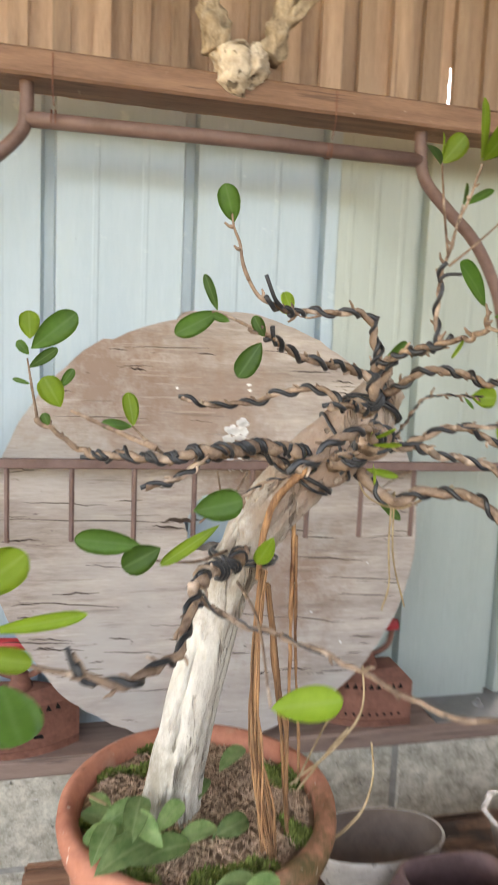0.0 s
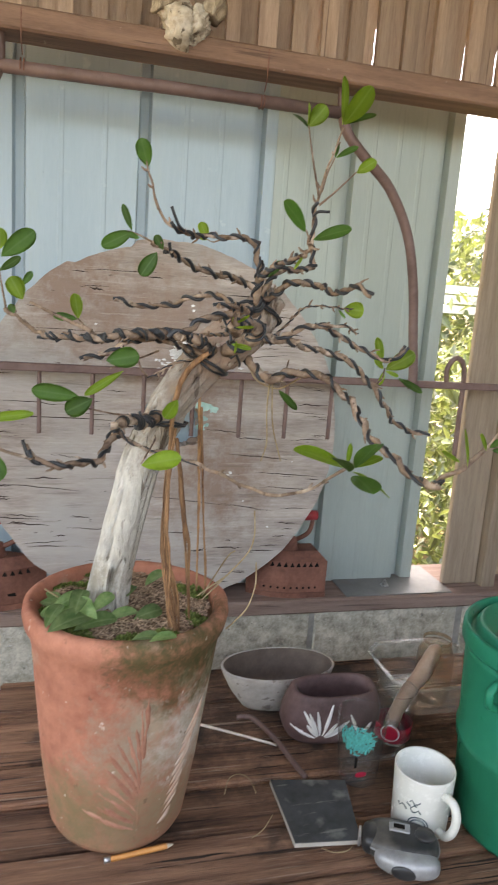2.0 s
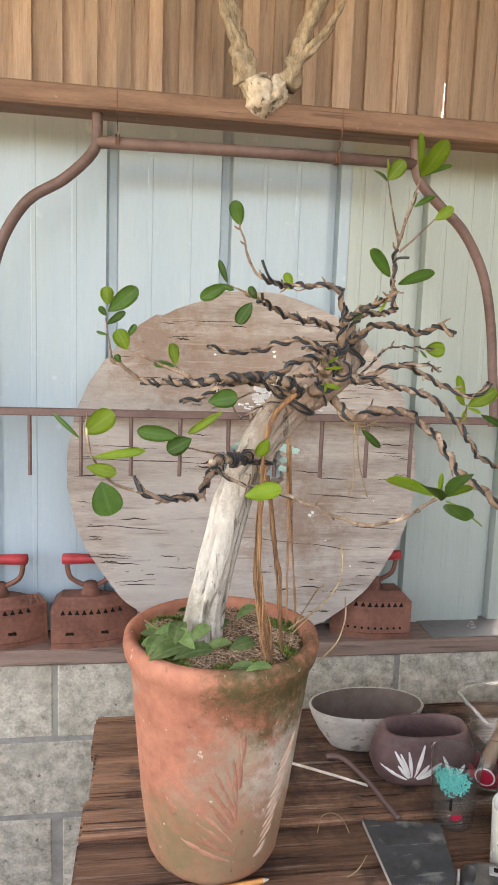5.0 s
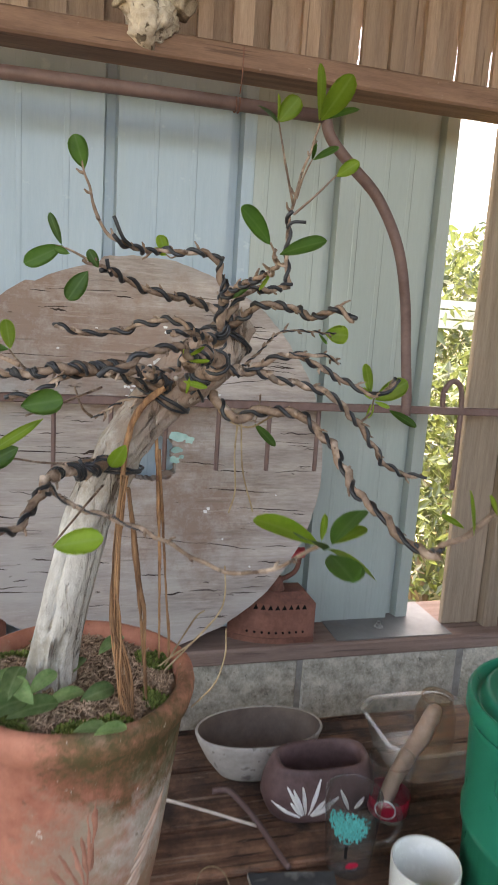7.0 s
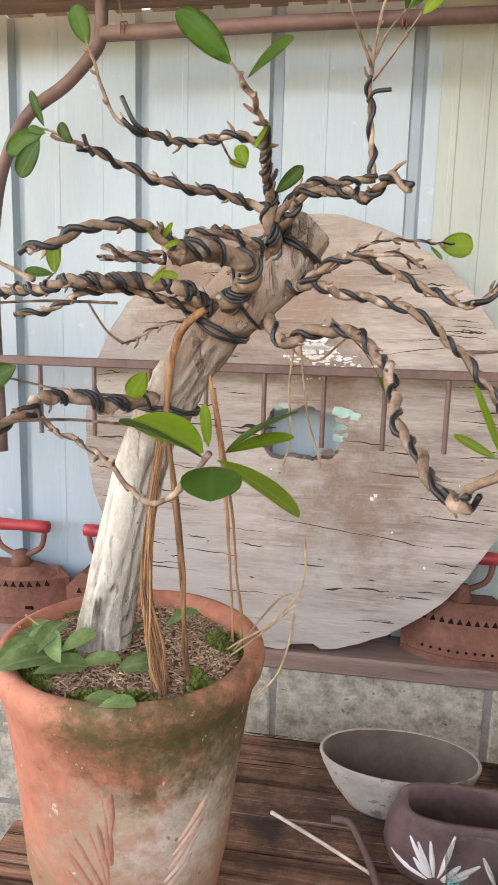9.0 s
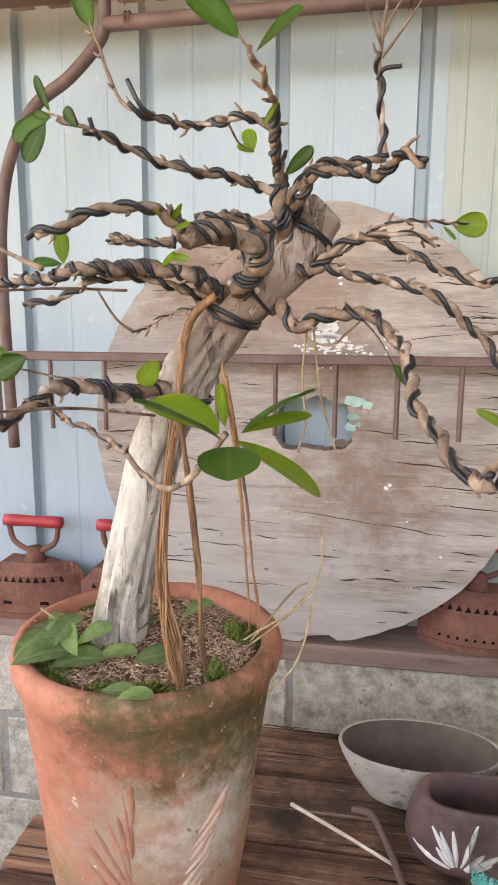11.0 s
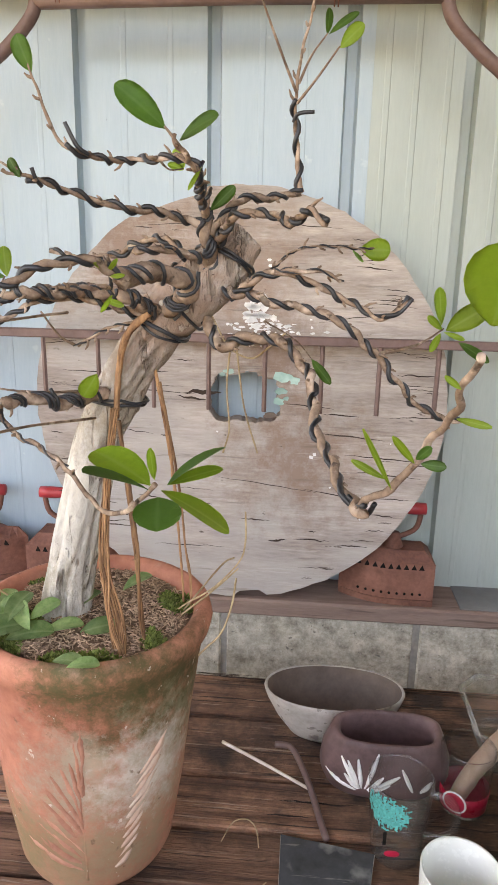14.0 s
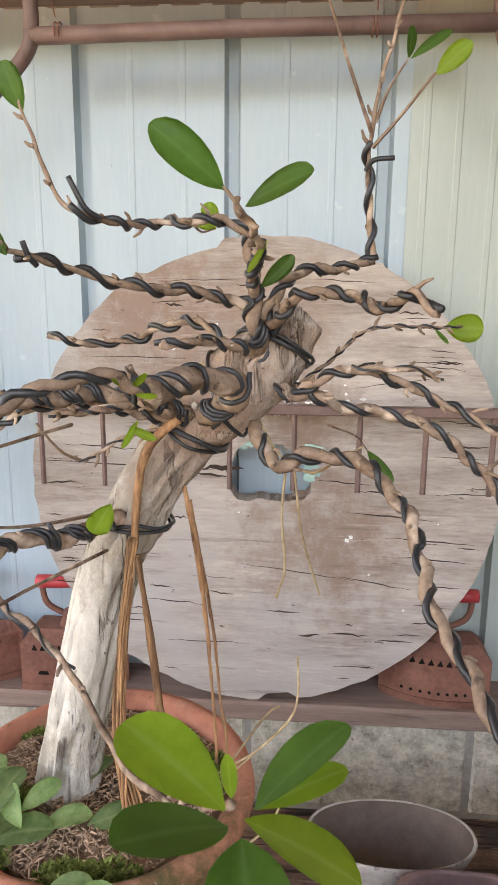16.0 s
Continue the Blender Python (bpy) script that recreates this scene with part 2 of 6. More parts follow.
DRYLEAF = surf("cut_leaf_green", (0.13, 0.25, 0.075), (0.33, 0.45, 0.19), 30, rough=0.55, bump=0.2, vary=0.25, fine=120)


def let_light_through(m, share, tint):
    """Thin leaves: part of the light passes."""
    nt = m.node_tree
    b = nt.nodes["Principled BSDF"]
    t = nt.nodes.new("ShaderNodeBsdfTranslucent")
    t.inputs["Color"].default_value = (*tint, 1)
    mx = nt.nodes.new("ShaderNodeMixShader")
    mx.inputs[0].default_value = share
    nt.links.new(b.outputs[0], mx.inputs[1])
    nt.links.new(t.outputs[0], mx.inputs[2])
    nt.links.new(mx.outputs[0], nt.nodes["Material Output"].inputs["Surface"])


def paler_midrib(m, colour):
    """The midrib, marked on the blade's middle line, is paler."""
    nt = m.node_tree
    b = nt.nodes["Principled BSDF"]
    at = nt.nodes.new("ShaderNodeAttribute")
    at.attribute_name = "rib"
    mr = nt.nodes.new("ShaderNodeMapRange")
    mr.inputs["From Min"].default_value, mr.inputs["From Max"].default_value = 0.78, 0.97
    mr.inputs["To Max"].default_value = 0.38
    nt.links.new(at.outputs["Fac"], mr.inputs["Value"])
    mx = nt.nodes.new("ShaderNodeMix")
    mx.data_type = "RGBA"
    nt.links.new(b.inputs["Base Color"].links[0].from_socket, mx.inputs["A"])
    mx.inputs["B"].default_value = (*colour, 1)
    nt.links.new(mr.outputs[0], mx.inputs["Factor"])
    nt.links.new(mx.outputs["Result"], b.inputs["Base Color"])


paler_midrib(LEAF, (0.20, 0.34, 0.12))
paler_midrib(YOUNG, (0.42, 0.52, 0.18))
paler_midrib(DRYLEAF, (0.36, 0.44, 0.22))
let_light_through(LEAF, 0.25, (0.12, 0.30, 0.04))
let_light_through(YOUNG, 0.35, (0.40, 0.55, 0.08))
LIME = surf("limed_terracotta", (0.44, 0.25, 0.17), (0.60, 0.49, 0.40), 20, rough=0.9, bump=0.3, vary=0.1, spec=0.15)
RELIEF = surf("worn_red_relief", (0.33, 0.135, 0.088), (0.52, 0.265, 0.18), 25, rough=0.85, bump=0.5, vary=0.1, spec=0.2)
SOIL = surf("soil", (0.12, 0.072, 0.047), (0.34, 0.22, 0.145), 30, rough=0.95, bump=1.0, fine=160, spec=0.1)
CHIP = surf("bark_chip", (0.21, 0.125, 0.08), (0.52, 0.36, 0.245), 20, rough=0.9, bump=0.2, vary=0.5, spec=0.15, island=True)
MOSS = surf("moss", (0.07, 0.10, 0.02), (0.22, 0.27, 0.08), 30, rough=0.95, bump=0.2, vary=0.4, spec=0.1, island=True)
RUST = surf("rusty_iron", (0.105, 0.04, 0.028), (0.25, 0.108, 0.075), 14, rough=0.75, bump=0.4, vary=0.12, spec=0.3, fine=110)
RED = surf("red_painted_wood", (0.30, 0.02, 0.025), (0.45, 0.045, 0.05), 20, rough=0.45, bump=0.1, vary=0.1)
DARK = surf("dark_hollow", (0.008, 0.006, 0.005), (0.02, 0.015, 0.012), 20, rough=0.9, bump=0.0, spec=0.1)
CRACK = surf("dark_crack", (0.035, 0.024, 0.02), (0.07, 0.05, 0.04), 40, rough=0.95, bump=0.0, spec=0.05)
BONE = surf("weathered_bone", (0.38, 0.29, 0.21), (0.74, 0.65, 0.53), 26, rough=0.8, bump=0.9, vary=0.0, fine=110, spec=0.2, bump_dist=0.006, lines=[((0.11, 0.075, 0.05), 34, (1.2, 1, 0.8), 0.60, 0.8)])
ANTLER = surf("antler", (0.19, 0.135, 0.09), (0.56, 0.45, 0.33), 30, (3, 3, 1), 0.75, 1.0, vary=0.0, fine=130, spec=0.25, bump_dist=0.005)
CLAYBOWL = surf("pale_stoneware", (0.33, 0.295, 0.255), (0.55, 0.51, 0.445), 16, rough=0.8, bump=0.3, vary=0.0, spot=(0.2, 0.17, 0.15), spot_scale=22, spot_at=0.62, lines=[((0.15, 0.125, 0.11), 60, (1, 1, 1), 0.62, 0.7)])
BOWLIN = surf("grey_brown_glaze", (0.08, 0.054, 0.042), (0.165, 0.118, 0.092), 14, rough=0.65, bump=0.15, vary=0.0)
PURPLE = surf("purple_brown_clay", (0.08, 0.043, 0.04), (0.19, 0.112, 0.105), 14, rough=0.6, bump=0.3, vary=0.0)
WHITE = surf("white_paint", (0.62, 0.60, 0.57), (0.82, 0.80, 0.77), 30, rough=0.7, bump=0.2, vary=0.1)
TEAL = surf("teal_paint", (0.02, 0.27, 0.24), (0.06, 0.42, 0.37), 40, rough=0.5, bump=0.1, vary=0.2, island=True)
FLAKE = surf("pale_green_paint", (0.22, 0.40, 0.35), (0.38, 0.55, 0.49), 40, rough=0.7, bump=0.2, vary=0.2)
CERAMIC = surf("white_ceramic", (0.66, 0.65, 0.58), (0.74, 0.73, 0.66), 8, rough=0.25, bump=0.0, vary=0.0, spec=0.5)
PRINT = surf("dark_print", (0.05, 0.07, 0.075), (0.10, 0.13, 0.13), 20, rough=0.4, bump=0.0)
# Pale spots are dust plus the glaze's soft reflection put into the colour.
SLATE = surf("dark_tile_glaze", (0.012, 0.015, 0.017), (0.055, 0.062, 0.066), 22, rough=0.5, bump=0.15, vary=0.0, spot=(0.20, 0.205, 0.19), spot_scale=26, spot_at=0.57, spot_soft=0.16, spec=0.5, lines=[((0.22, 0.22, 0.2), 30, (0.5, 4, 1), 0.64, 0.6)])
BISQUE = surf("tile_body", (0.40, 0.36, 0.30), (0.52, 0.47, 0.40), 20, rough=0.85, bump=0.1, vary=0.0)
GREEN = surf("green_plastic", (0.0, 0.175, 0.095), (0.001, 0.22, 0.122), 4, rough=0.32, bump=0.03, vary=0.0, spec=0.18, fine=30)
GLASS = clear("clear_glass", (0.95, 0.96, 0.955), 0.06, 0.03, 0.85)
AMBER = clear("brownish_glass", (0.88, 0.75, 0.62), 0.08, 0.06, 0.75)
PLASTIC = clear("clear_plastic_tray", (0.84, 0.85, 0.82), 0.3, 0.13, 0.3)
REDGLASS = surf("red_print", (0.35, 0.01, 0.03), (0.5, 0.02, 0.05), 10, rough=0.3, bump=0.0)
BLACKPL = surf("black_plastic", (0.012, 0.012, 0.013), (0.04, 0.04, 0.04), 14, rough=0.35, bump=0.1, vary=0.0, spot=(0.11, 0.10, 0.085), spot_scale=22, spot_at=0.53, spot_soft=0.15)
SILVER = surf("silver_plastic", (0.22, 0.22, 0.215), (0.42, 0.42, 0.41), 24, rough=0.42, bump=0.15, metal=0.3, vary=0.0, lines=[((0.10, 0.095, 0.09), 60, (1, 1, 1), 0.63, 0.6)])
FLASHING = surf("dull_zinc_sheet", (0.14, 0.137, 0.132), (0.22, 0.217, 0.21), 8, rough=0.55, bump=0.1, metal=0.2, vary=0.0, spot=(0.17, 0.13, 0.11), spot_scale=9, spot_at=0.55, spot_soft=0.15)
PENCIL = surf("orange_pencil_paint", (0.60, 0.24, 0.06), (0.72, 0.32, 0.10), 20, rough=0.45, bump=0.05, vary=0.0)
PALESTICK = surf("pale_stick", (0.55, 0.47, 0.38), (0.72, 0.64, 0.53), 30, rough=0.8, bump=0.2)
PINKWOOD = surf("smooth_pale_wood", (0.42, 0.26, 0.18), (0.62, 0.44, 0.33), 14, rough=0.6, bump=0.2)
STRAW = surf("dry_straw", (0.26, 0.17, 0.085), (0.52, 0.39, 0.23), 30, rough=0.8, bump=0.1)
STEEL = surf("zinc_steel", (0.4, 0.4, 0.4), (0.55, 0.55, 0.55), 30, rough=0.4, bump=0.1, metal=0.9)
BUSH = surf("bush_leaf", (0.008, 0.016, 0.004), (0.12, 0.16, 0.045), 3, rough=0.35, bump=0.0, vary=0.75, island=True, spec=0.8)
let_light_through(BUSH, 0.15, (0.28, 0.36, 0.12))
FENCE = surf("white_fence_paint", (0.7, 0.7, 0.68), (0.8, 0.8, 0.78), 4, rough=0.6, bump=0.1)

# ---- mesh helpers ----


def finish(name, bm, material, smooth=False):
    me = bpy.data.meshes.new(name)
    bmesh.ops.recalc_face_normals(bm, faces=bm.faces[:])
    if smooth:
        for f in bm.faces:
            f.smooth = True
    bm.to_mesh(me)
    bm.free()
    me.materials.append(material)
    return me


def thing(name, bm, material, label, category, group="", kind="", smooth=False):
    return tagged(new(name, finish(name, bm, material, smooth)), label, category, group, kind)


def empty(name, at, label, category, group="", kind=""):
    ob = new(name)
    ob.location = at
    ob.empty_display_size = 0.02
    return tagged(ob, label, category, group, kind)


def part(name, bm, material, parent, label="", smooth=False, kind=""):
    """One mesh in world coordinates under its thing, whose only transform is its place."""
    ob = new(name, finish(name, bm, material, smooth))
    ob.parent = parent
    if parent.parent is None:
        ob.matrix_parent_inverse = Matrix.Translation(-parent.location)
    return tagged(ob, label, kind=kind)


def box(x0, x1, y0, y1, z0, z1, bevel=0.0, bm=None, segs=1):
    own = bmesh.new()
    bmesh.ops.create_cube(own, size=1)
    bmesh.ops.transform(own, matrix=Matrix.LocRotScale(((x0 + x1) / 2, (y0 + y1) / 2, (z0 + z1) / 2), None, (x1 - x0, y1 - y0, z1 - z0)), verts=own.verts[:])
    if bevel:
        bmesh.ops.bevel(own, geom=own.edges[:], offset=bevel, segments=segs, affect="EDGES")
    if bm is None:
        return own
    me = bpy.data.meshes.new("tmp")
    own.to_mesh(me)
    own.free()
    bm.from_mesh(me)
    bpy.data.meshes.remove(me)
    return bm


def smooth_path(points, n=6):
    """Catmull-Rom through the points; each point is (x, y, z) or (x, y, z, radius)."""
    P = [np.array(p, float) for p in points]
    P = [2 * P[0] - P[1]] + P + [2 * P[-1] - P[-2]]
    out = []
    for a, b, c, d in zip(P, P[1:], P[2:], P[3:]):
        for k in range(n):
            t = k / n
            out.append(0.5 * (2 * b + (c - a) * t + (2 * a - 5 * b + 4 * c - d) * t * t + (3 * b - a - 3 * c + d) * t ** 3))
    out.append(P[-2])
    return out


def tube(path, radius=None, sides=8, bm=None, wobble=0.0, cap=True):
    """A tube along a path; the radius is given or is each point's fourth number."""
    bm = bm or bmesh.new()
    pts = [Vector(p[:3]) for p in path]
    rad = [radius if radius is not None else max(p[3], 0.0003) for p in path]
    up, rings = None, []
    for i, p in enumerate(pts):
        d = (pts[min(i + 1, len(pts) - 1)] - pts[max(i - 1, 0)]).normalized()
        if up is None:
            up = d.orthogonal().normalized()
        up = (up - d * up.dot(d)).normalized()
        side = d.cross(up)
        ring = []
        for k in range(sides):
            a = 2 * math.pi * k / sides
            r = rad[i]
            if wobble:
                q = p * 60 + Vector((math.cos(a), math.sin(a), 0)) * 1.3
                r *= 1 + wobble * noise.noise(q)
            ring.append(bm.verts.new(p + (up * math.cos(a) + side * math.sin(a)) * r))
        rings.append(ring)
    for a, b in zip(rings, rings[1:]):
        for k in range(sides):
            bm.faces.new((a[k], a[(k + 1) % sides], b[(k + 1) % sides], b[k]))
    if cap:
        bm.faces.new(rings[0][::-1])
        bm.faces.new(rings[-1])
    return bm


def lathe(profile, at=(0, 0, 0), sides=48, bm=None, squash=None, top=True):
    """Turns (radius, height) pairs round z; squash(angle, radius, z) may reshape the radius."""
    bm = bm or bmesh.new()
    rings = []
    for r, z in profile:
        ring = []
        for k in range(sides):
            a = 2 * math.pi * k / sides
            q = squash(a, r, z) if squash else r
            ring.append(bm.verts.new((at[0] + q * math.cos(a), at[1] + q * math.sin(a), at[2] + z)))
        rings.append(ring)
    for a, b in zip(rings, rings[1:]):
        for k in range(sides):
            bm.faces.new((a[k], a[(k + 1) % sides], b[(k + 1) % sides], b[k]))
    bm.faces.new(rings[0][::-1])
    if top:
        bm.faces.new(rings[-1])
    return bm


def prism(outline, axis_from, axis_to, hole=None):
    """A plate with its outline in x and z, between two y values; hole: an inner outline with as many points."""
    bm = bmesh.new()
    front = [bm.verts.new((x, axis_from, z)) for x, z in outline]
    back = [bm.verts.new((x, axis_to, z)) for x, z in outline]
    n = len(outline)
    for k in range(n):
        bm.faces.new((front[k], front[(k + 1) % n], back[(k + 1) % n], back[k]))
    if hole:
        fh = [bm.verts.new((x, axis_from, z)) for x, z in hole]
        bh = [bm.verts.new((x, axis_to, z)) for x, z in hole]
        for k in range(n):
            j = (k + 1) % n
            bm.faces.new((fh[k], bh[k], bh[j], fh[j]))
            bm.faces.new((front[k], fh[k], fh[j], front[j]))
            bm.faces.new((back[k], back[j], bh[j], bh[k]))
    else:
        bm.faces.new(front[::-1])
        bm.faces.new(back)
    return bm


# ---- structure ----
thing("ground", box(-40, 40, -30, 60, -0.3, -0.02), GROUND, "green and brown rough ground outside the shed", "ground", kind="structure")
thing("floor", box(-2.2, 3.0, -2.549, 1.32, -0.019, 0.0), FLOOR, "grey worn concrete shed floor", "floor", kind="structure")
# Unseen roof, added to cap the sky light; its edge sets the shadows' height.
thing("roof_overhead", box(-2.19, 2.99, -1.3, 2.2, 2.75, 2.78), UNSEEN_ROOF, "unseen plain grey roof, added to shape the light", "roof", kind="structure")

# Unseen walls, added to block and shape light from the front and sides.
thing("wall_south", box(-2.35, 3.15, -2.7, -2.55, -0.02, 1.6), UNSEEN_WALL, "unseen dark grey wall, added to block low front light", "wall", kind="structure")
thing("wall_west", box(-2.35, -2.2, -2.549, 1.3, -0.02, 0.8), UNSEEN_WALL, "unseen dark grey wall, added to block side light", "wall", kind="structure")
thing("wall_east", box(3.0, 3.15, -2.549, 1.3, -0.02, 3.3), UNSEEN_WALL, "unseen dark grey wall, added to block side light", "wall", kind="structure")

SHEET_Y, SILL_Z, TABLE_Z = 1.215, 0.757, 0.695


def sheet(x0, x1, grooves, fine_ribs, z0=SILL_Z, z1=1.9):
    """Folded metal: grooves are sunk bands, fine_ribs small raised folds."""
    marks = [(x0, 0)]
    for g, w, d in sorted([(g, 0.013, 0.022) for g in grooves] + [(f, 0.006, -0.0007) for f in fine_ribs]):
        e = 0.35 * w
        marks += [(g - w, 0), (g - w + e, d), (g + w - e, d), (g + w, 0)]
    marks.append((x1, 0))
    bm = bmesh.new()
    lo = [bm.verts.new((x, SHEET_Y + d, z0)) for x, d in marks]
    hi = [bm.verts.new((x, SHEET_Y + d, z1)) for x, d in marks]
    lob = [bm.verts.new((x, SHEET_Y + d + 0.0012, z0)) for x, d in marks]
    hib = [bm.verts.new((x, SHEET_Y + d + 0.0012, z1)) for x, d in marks]
    for k in range(len(marks) - 1):
        bm.faces.new((lo[k], lo[k + 1], hi[k + 1], hi[k]))
        bm.faces.new((lob[k], hib[k], hib[k + 1], lob[k + 1]))
        bm.faces.new((hi[k], hi[k + 1], hib[k + 1], hib[k]))
        bm.faces.new((lo[k], lob[k], lob[k + 1], lo[k + 1]))
    for k in (0, -1):
        bm.faces.new((lo[k], hi[k], hib[k], lob[k]))
    return bm


wall = empty("wall_north", (0, 1.2, 0), "back wall of metal sheets, boards and blocks", "wall", kind="structure")
part("blue_sheet", sheet(-1.8, 0.44, [-0.83, -0.585, -0.34, -0.095, 0.15, 0.393], [-0.26, -0.175, -0.015, 0.07, 0.235, 0.31]), BLUE, wall, "pale blue painted ribbed metal sheet with small stains")
cream = sheet(0.43, 0.872, [0.60, 0.83], [0.455, 0.505, 0.56, 0.655, 0.715, 0.77])
bmesh.ops.translate(cream, verts=cream.verts[:], vec=(0, -0.004, 0))
part("grey_green_sheet", cream, CREAM, wall, "pale grey-green ribbed metal sheet")
thing("beam", box(-1.8, 0.935, 1.045, 1.120, 1.849, 1.889, 0.004), BEAM, "reddish brown wooden beam above the metal sheets", "beam", kind="structure")
thing("sill", box(-1.8, 2.6, 1.105, 1.30, 0.722, SILL_Z, 0.004), SILL, "worn brown wooden sill on the block wall", "sill", kind="structure")
thing("sill_flashing", box(0.655, 0.938, 1.112, 1.29, SILL_Z + 0.0005, SILL_Z + 0.003, 0.001), FLASHING, "dull grey zinc sheet laid on the sill", "flashing", kind="structure")
post = empty("post", (1.0, 1.2, 0.757), "pale brown wooden post beside the open gap", "post", kind="structure")
part("post_board", box(0.94, 1.035, 1.165, 1.183, SILL_Z, 2.75, 0.003), POST, post)
part("post_batten", box(1.037, 1.075, 1.14, 1.2, SILL_Z - 0.012, 2.75, 0.003), POST, post)

rng = random.Random(4)

# ---- the table ----
table = empty("table", (0.6, 0.5, 0), "rough old table of dark weathered wooden planks", "table")
seams = (0.945, 0.930, 0.829, 0.698, 0.605, 0.516, 0.421, 0.33, 0.235, 0.13)
for a, b in zip(seams, seams[1:]):
    j = rng.uniform(-0.006, 0.004)
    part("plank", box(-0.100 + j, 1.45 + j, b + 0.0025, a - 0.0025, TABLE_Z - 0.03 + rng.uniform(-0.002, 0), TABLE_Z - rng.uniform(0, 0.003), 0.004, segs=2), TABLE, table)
planks = [o for o in table.children]
for k in range(34):
    p = planks[rng.randrange(len(planks))]
    ys = [v.co.y for v in p.data.vertices]
    top = max(v.co.z for v in p.data.vertices)
    y, x, l, w = rng.uniform(min(ys) + 0.012, max(ys) - 0.012), rng.uniform(-0.05, 0.8), rng.uniform(0.06, 0.26), rng.uniform(0.0008, 0.0026)
    bm = bmesh.new()
    n = 8
    edge_a = [bm.verts.new((x + l * i / n, y + 0.004 * noise.noise(Vector((i * 0.7, k, 0))) + w * math.sin(math.pi * i / n), top + 0.0004)) for i in range(n + 1)]
    edge_b = [bm.verts.new((v.co.x, v.co.y - 2 * max(0.0002, w * math.sin(math.pi * i / n)), top + 0.0004)) for i, v in enumerate(edge_a)]
    for i in range(n):
        bm.faces.new((edge_a[i], edge_b[i], edge_b[i + 1], edge_a[i + 1]))
    part("split", bm, CRACK, p, "dark split along the grain")
for lx in (-0.02, 1.32):
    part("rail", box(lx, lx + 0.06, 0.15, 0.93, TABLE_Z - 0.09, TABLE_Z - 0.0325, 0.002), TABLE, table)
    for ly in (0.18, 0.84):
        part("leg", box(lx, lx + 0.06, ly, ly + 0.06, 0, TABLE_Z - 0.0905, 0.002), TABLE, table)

# ---- wooden disc ----
LEAN = 0.08


def disc_y(z):
    return 1.115 + (z - SILL_Z) * LEAN


dc = (0.208, 1.145)
disc = empty("wooden_disc", (dc[0], disc_y(SILL_Z), SILL_Z), "large round weathered grey wooden disc with a square hole", "wooden disc")
N = 180
outer, inner = [], []
for k in range(N):
    a = 2 * math.pi * k / N
    r = 0.391 + 0.0035 * noise.noise(Vector((math.cos(a) * 3, math.sin(a) * 3, 0))) + 0.0035 * noise.noise(Vector((math.cos(a) * 16, math.sin(a) * 16, 2)))
    if 1.75 < a < 2.12:
        r -= 0.010
    if 4.72 < a < 4.86:
        r -= 0.012
    outer.append((dc[0] + r * math.cos(a), dc[1] + r * math.sin(a)))
    c, s = math.cos(a), math.sin(a)
    q = (abs(c / 0.064) ** 3.2 + abs(s / 0.044) ** 3.2) ** (-1 / 3.2)
    q *= 1.04 + 0.18 * noise.noise(Vector((c * 2.5, s * 2.5, 5))) + 0.10 * noise.noise(Vector((c * 7, s * 7, 1)))
    inner.append((dc[0] + 0.012 + q * c, dc[1] + 0.008 + q * s))
bm = prism(outer, 0, 0.042, inner)
bmesh.ops.subdivide_edges(bm, edges=[e for e in bm.edges if e.calc_length() > 0.2], cuts=5)
for v in bm.verts:
    v.co.y += disc_y(v.co.z)
zmin = min(v.co.z for v in bm.verts)
bmesh.ops.translate(bm, verts=bm.verts[:], vec=(0, 0, SILL_Z - zmin))
part("slab", bm, DISC, disc)

# ---- bed headboard of pipe ----
head = empty("metal_headboard", (0.2, 1.08, 1.28), "old brown painted pipe headboard hung by wire from the beam", "bed headboard")
part("top_rail", tube([(-0.118, 1.075, 1.797), (0.2, 1.075, 1.802), (0.522, 1.075, 1.803)], 0.0115, 12), IRONPIPE, head, smooth=True)
for pts in ([(-0.118, 1.075, 1.862), (-0.118, 1.075, 1.81), (-0.128, 1.076, 1.775), (-0.18, 1.078, 1.725), (-0.25, 1.082, 1.68), (-0.30, 1.088, 1.60), (-0.325, 1.095, 1.5), (-0.335, 1.105, 1.38), (-0.338, 1.112, 1.28), (-0.338, 1.12, 1.1)],
            [(0.519, 1.075, 1.868), (0.522, 1.075, 1.81), (0.535, 1.076, 1.77), (0.58, 1.078, 1.727), (0.642, 1.082, 1.675), (0.695, 1.086, 1.59), (0.725, 1.093, 1.49), (0.742, 1.098, 1.38), (0.75, 1.093, 1.30), (0.75, 1.091, 1.262)]):
    part("side_pipe", tube(smooth_path(pts, 6), 0.0105, 12), IRONPIPE, head, smooth=True)
part("crossbar", box(-1.2, 0.99, 1.1, 1.114, 1.264, 1.28, 0.002), IRONPIPE, head)
for i in range(-5, 10):
    bx = -0.15 + 0.1025 * i
    if bx < 0.66:
        part("rod", tube([(bx, 1.107, 1.266), (bx, 1.108, 1.2), (bx, 1.108, 1.14)], 0.0045, 6), IRONPIPE, head)
part("loop", tube(smooth_path([(0.845, 1.107, 1.27), (0.842, 1.107, 1.31), (0.862, 1.107, 1.335), (0.885, 1.107, 1.31), (0.888, 1.107, 1.2), (0.888, 1.107, 1.1)], 5), 0.006, 8), IRONPIPE, head)

# ---- pot ----
PX, PY = 0.096, 0.586
pot = empty("plant_pot", (PX, PY, TABLE_Z), "weathered terracotta pot with moss and leaf relief", "plant pot")
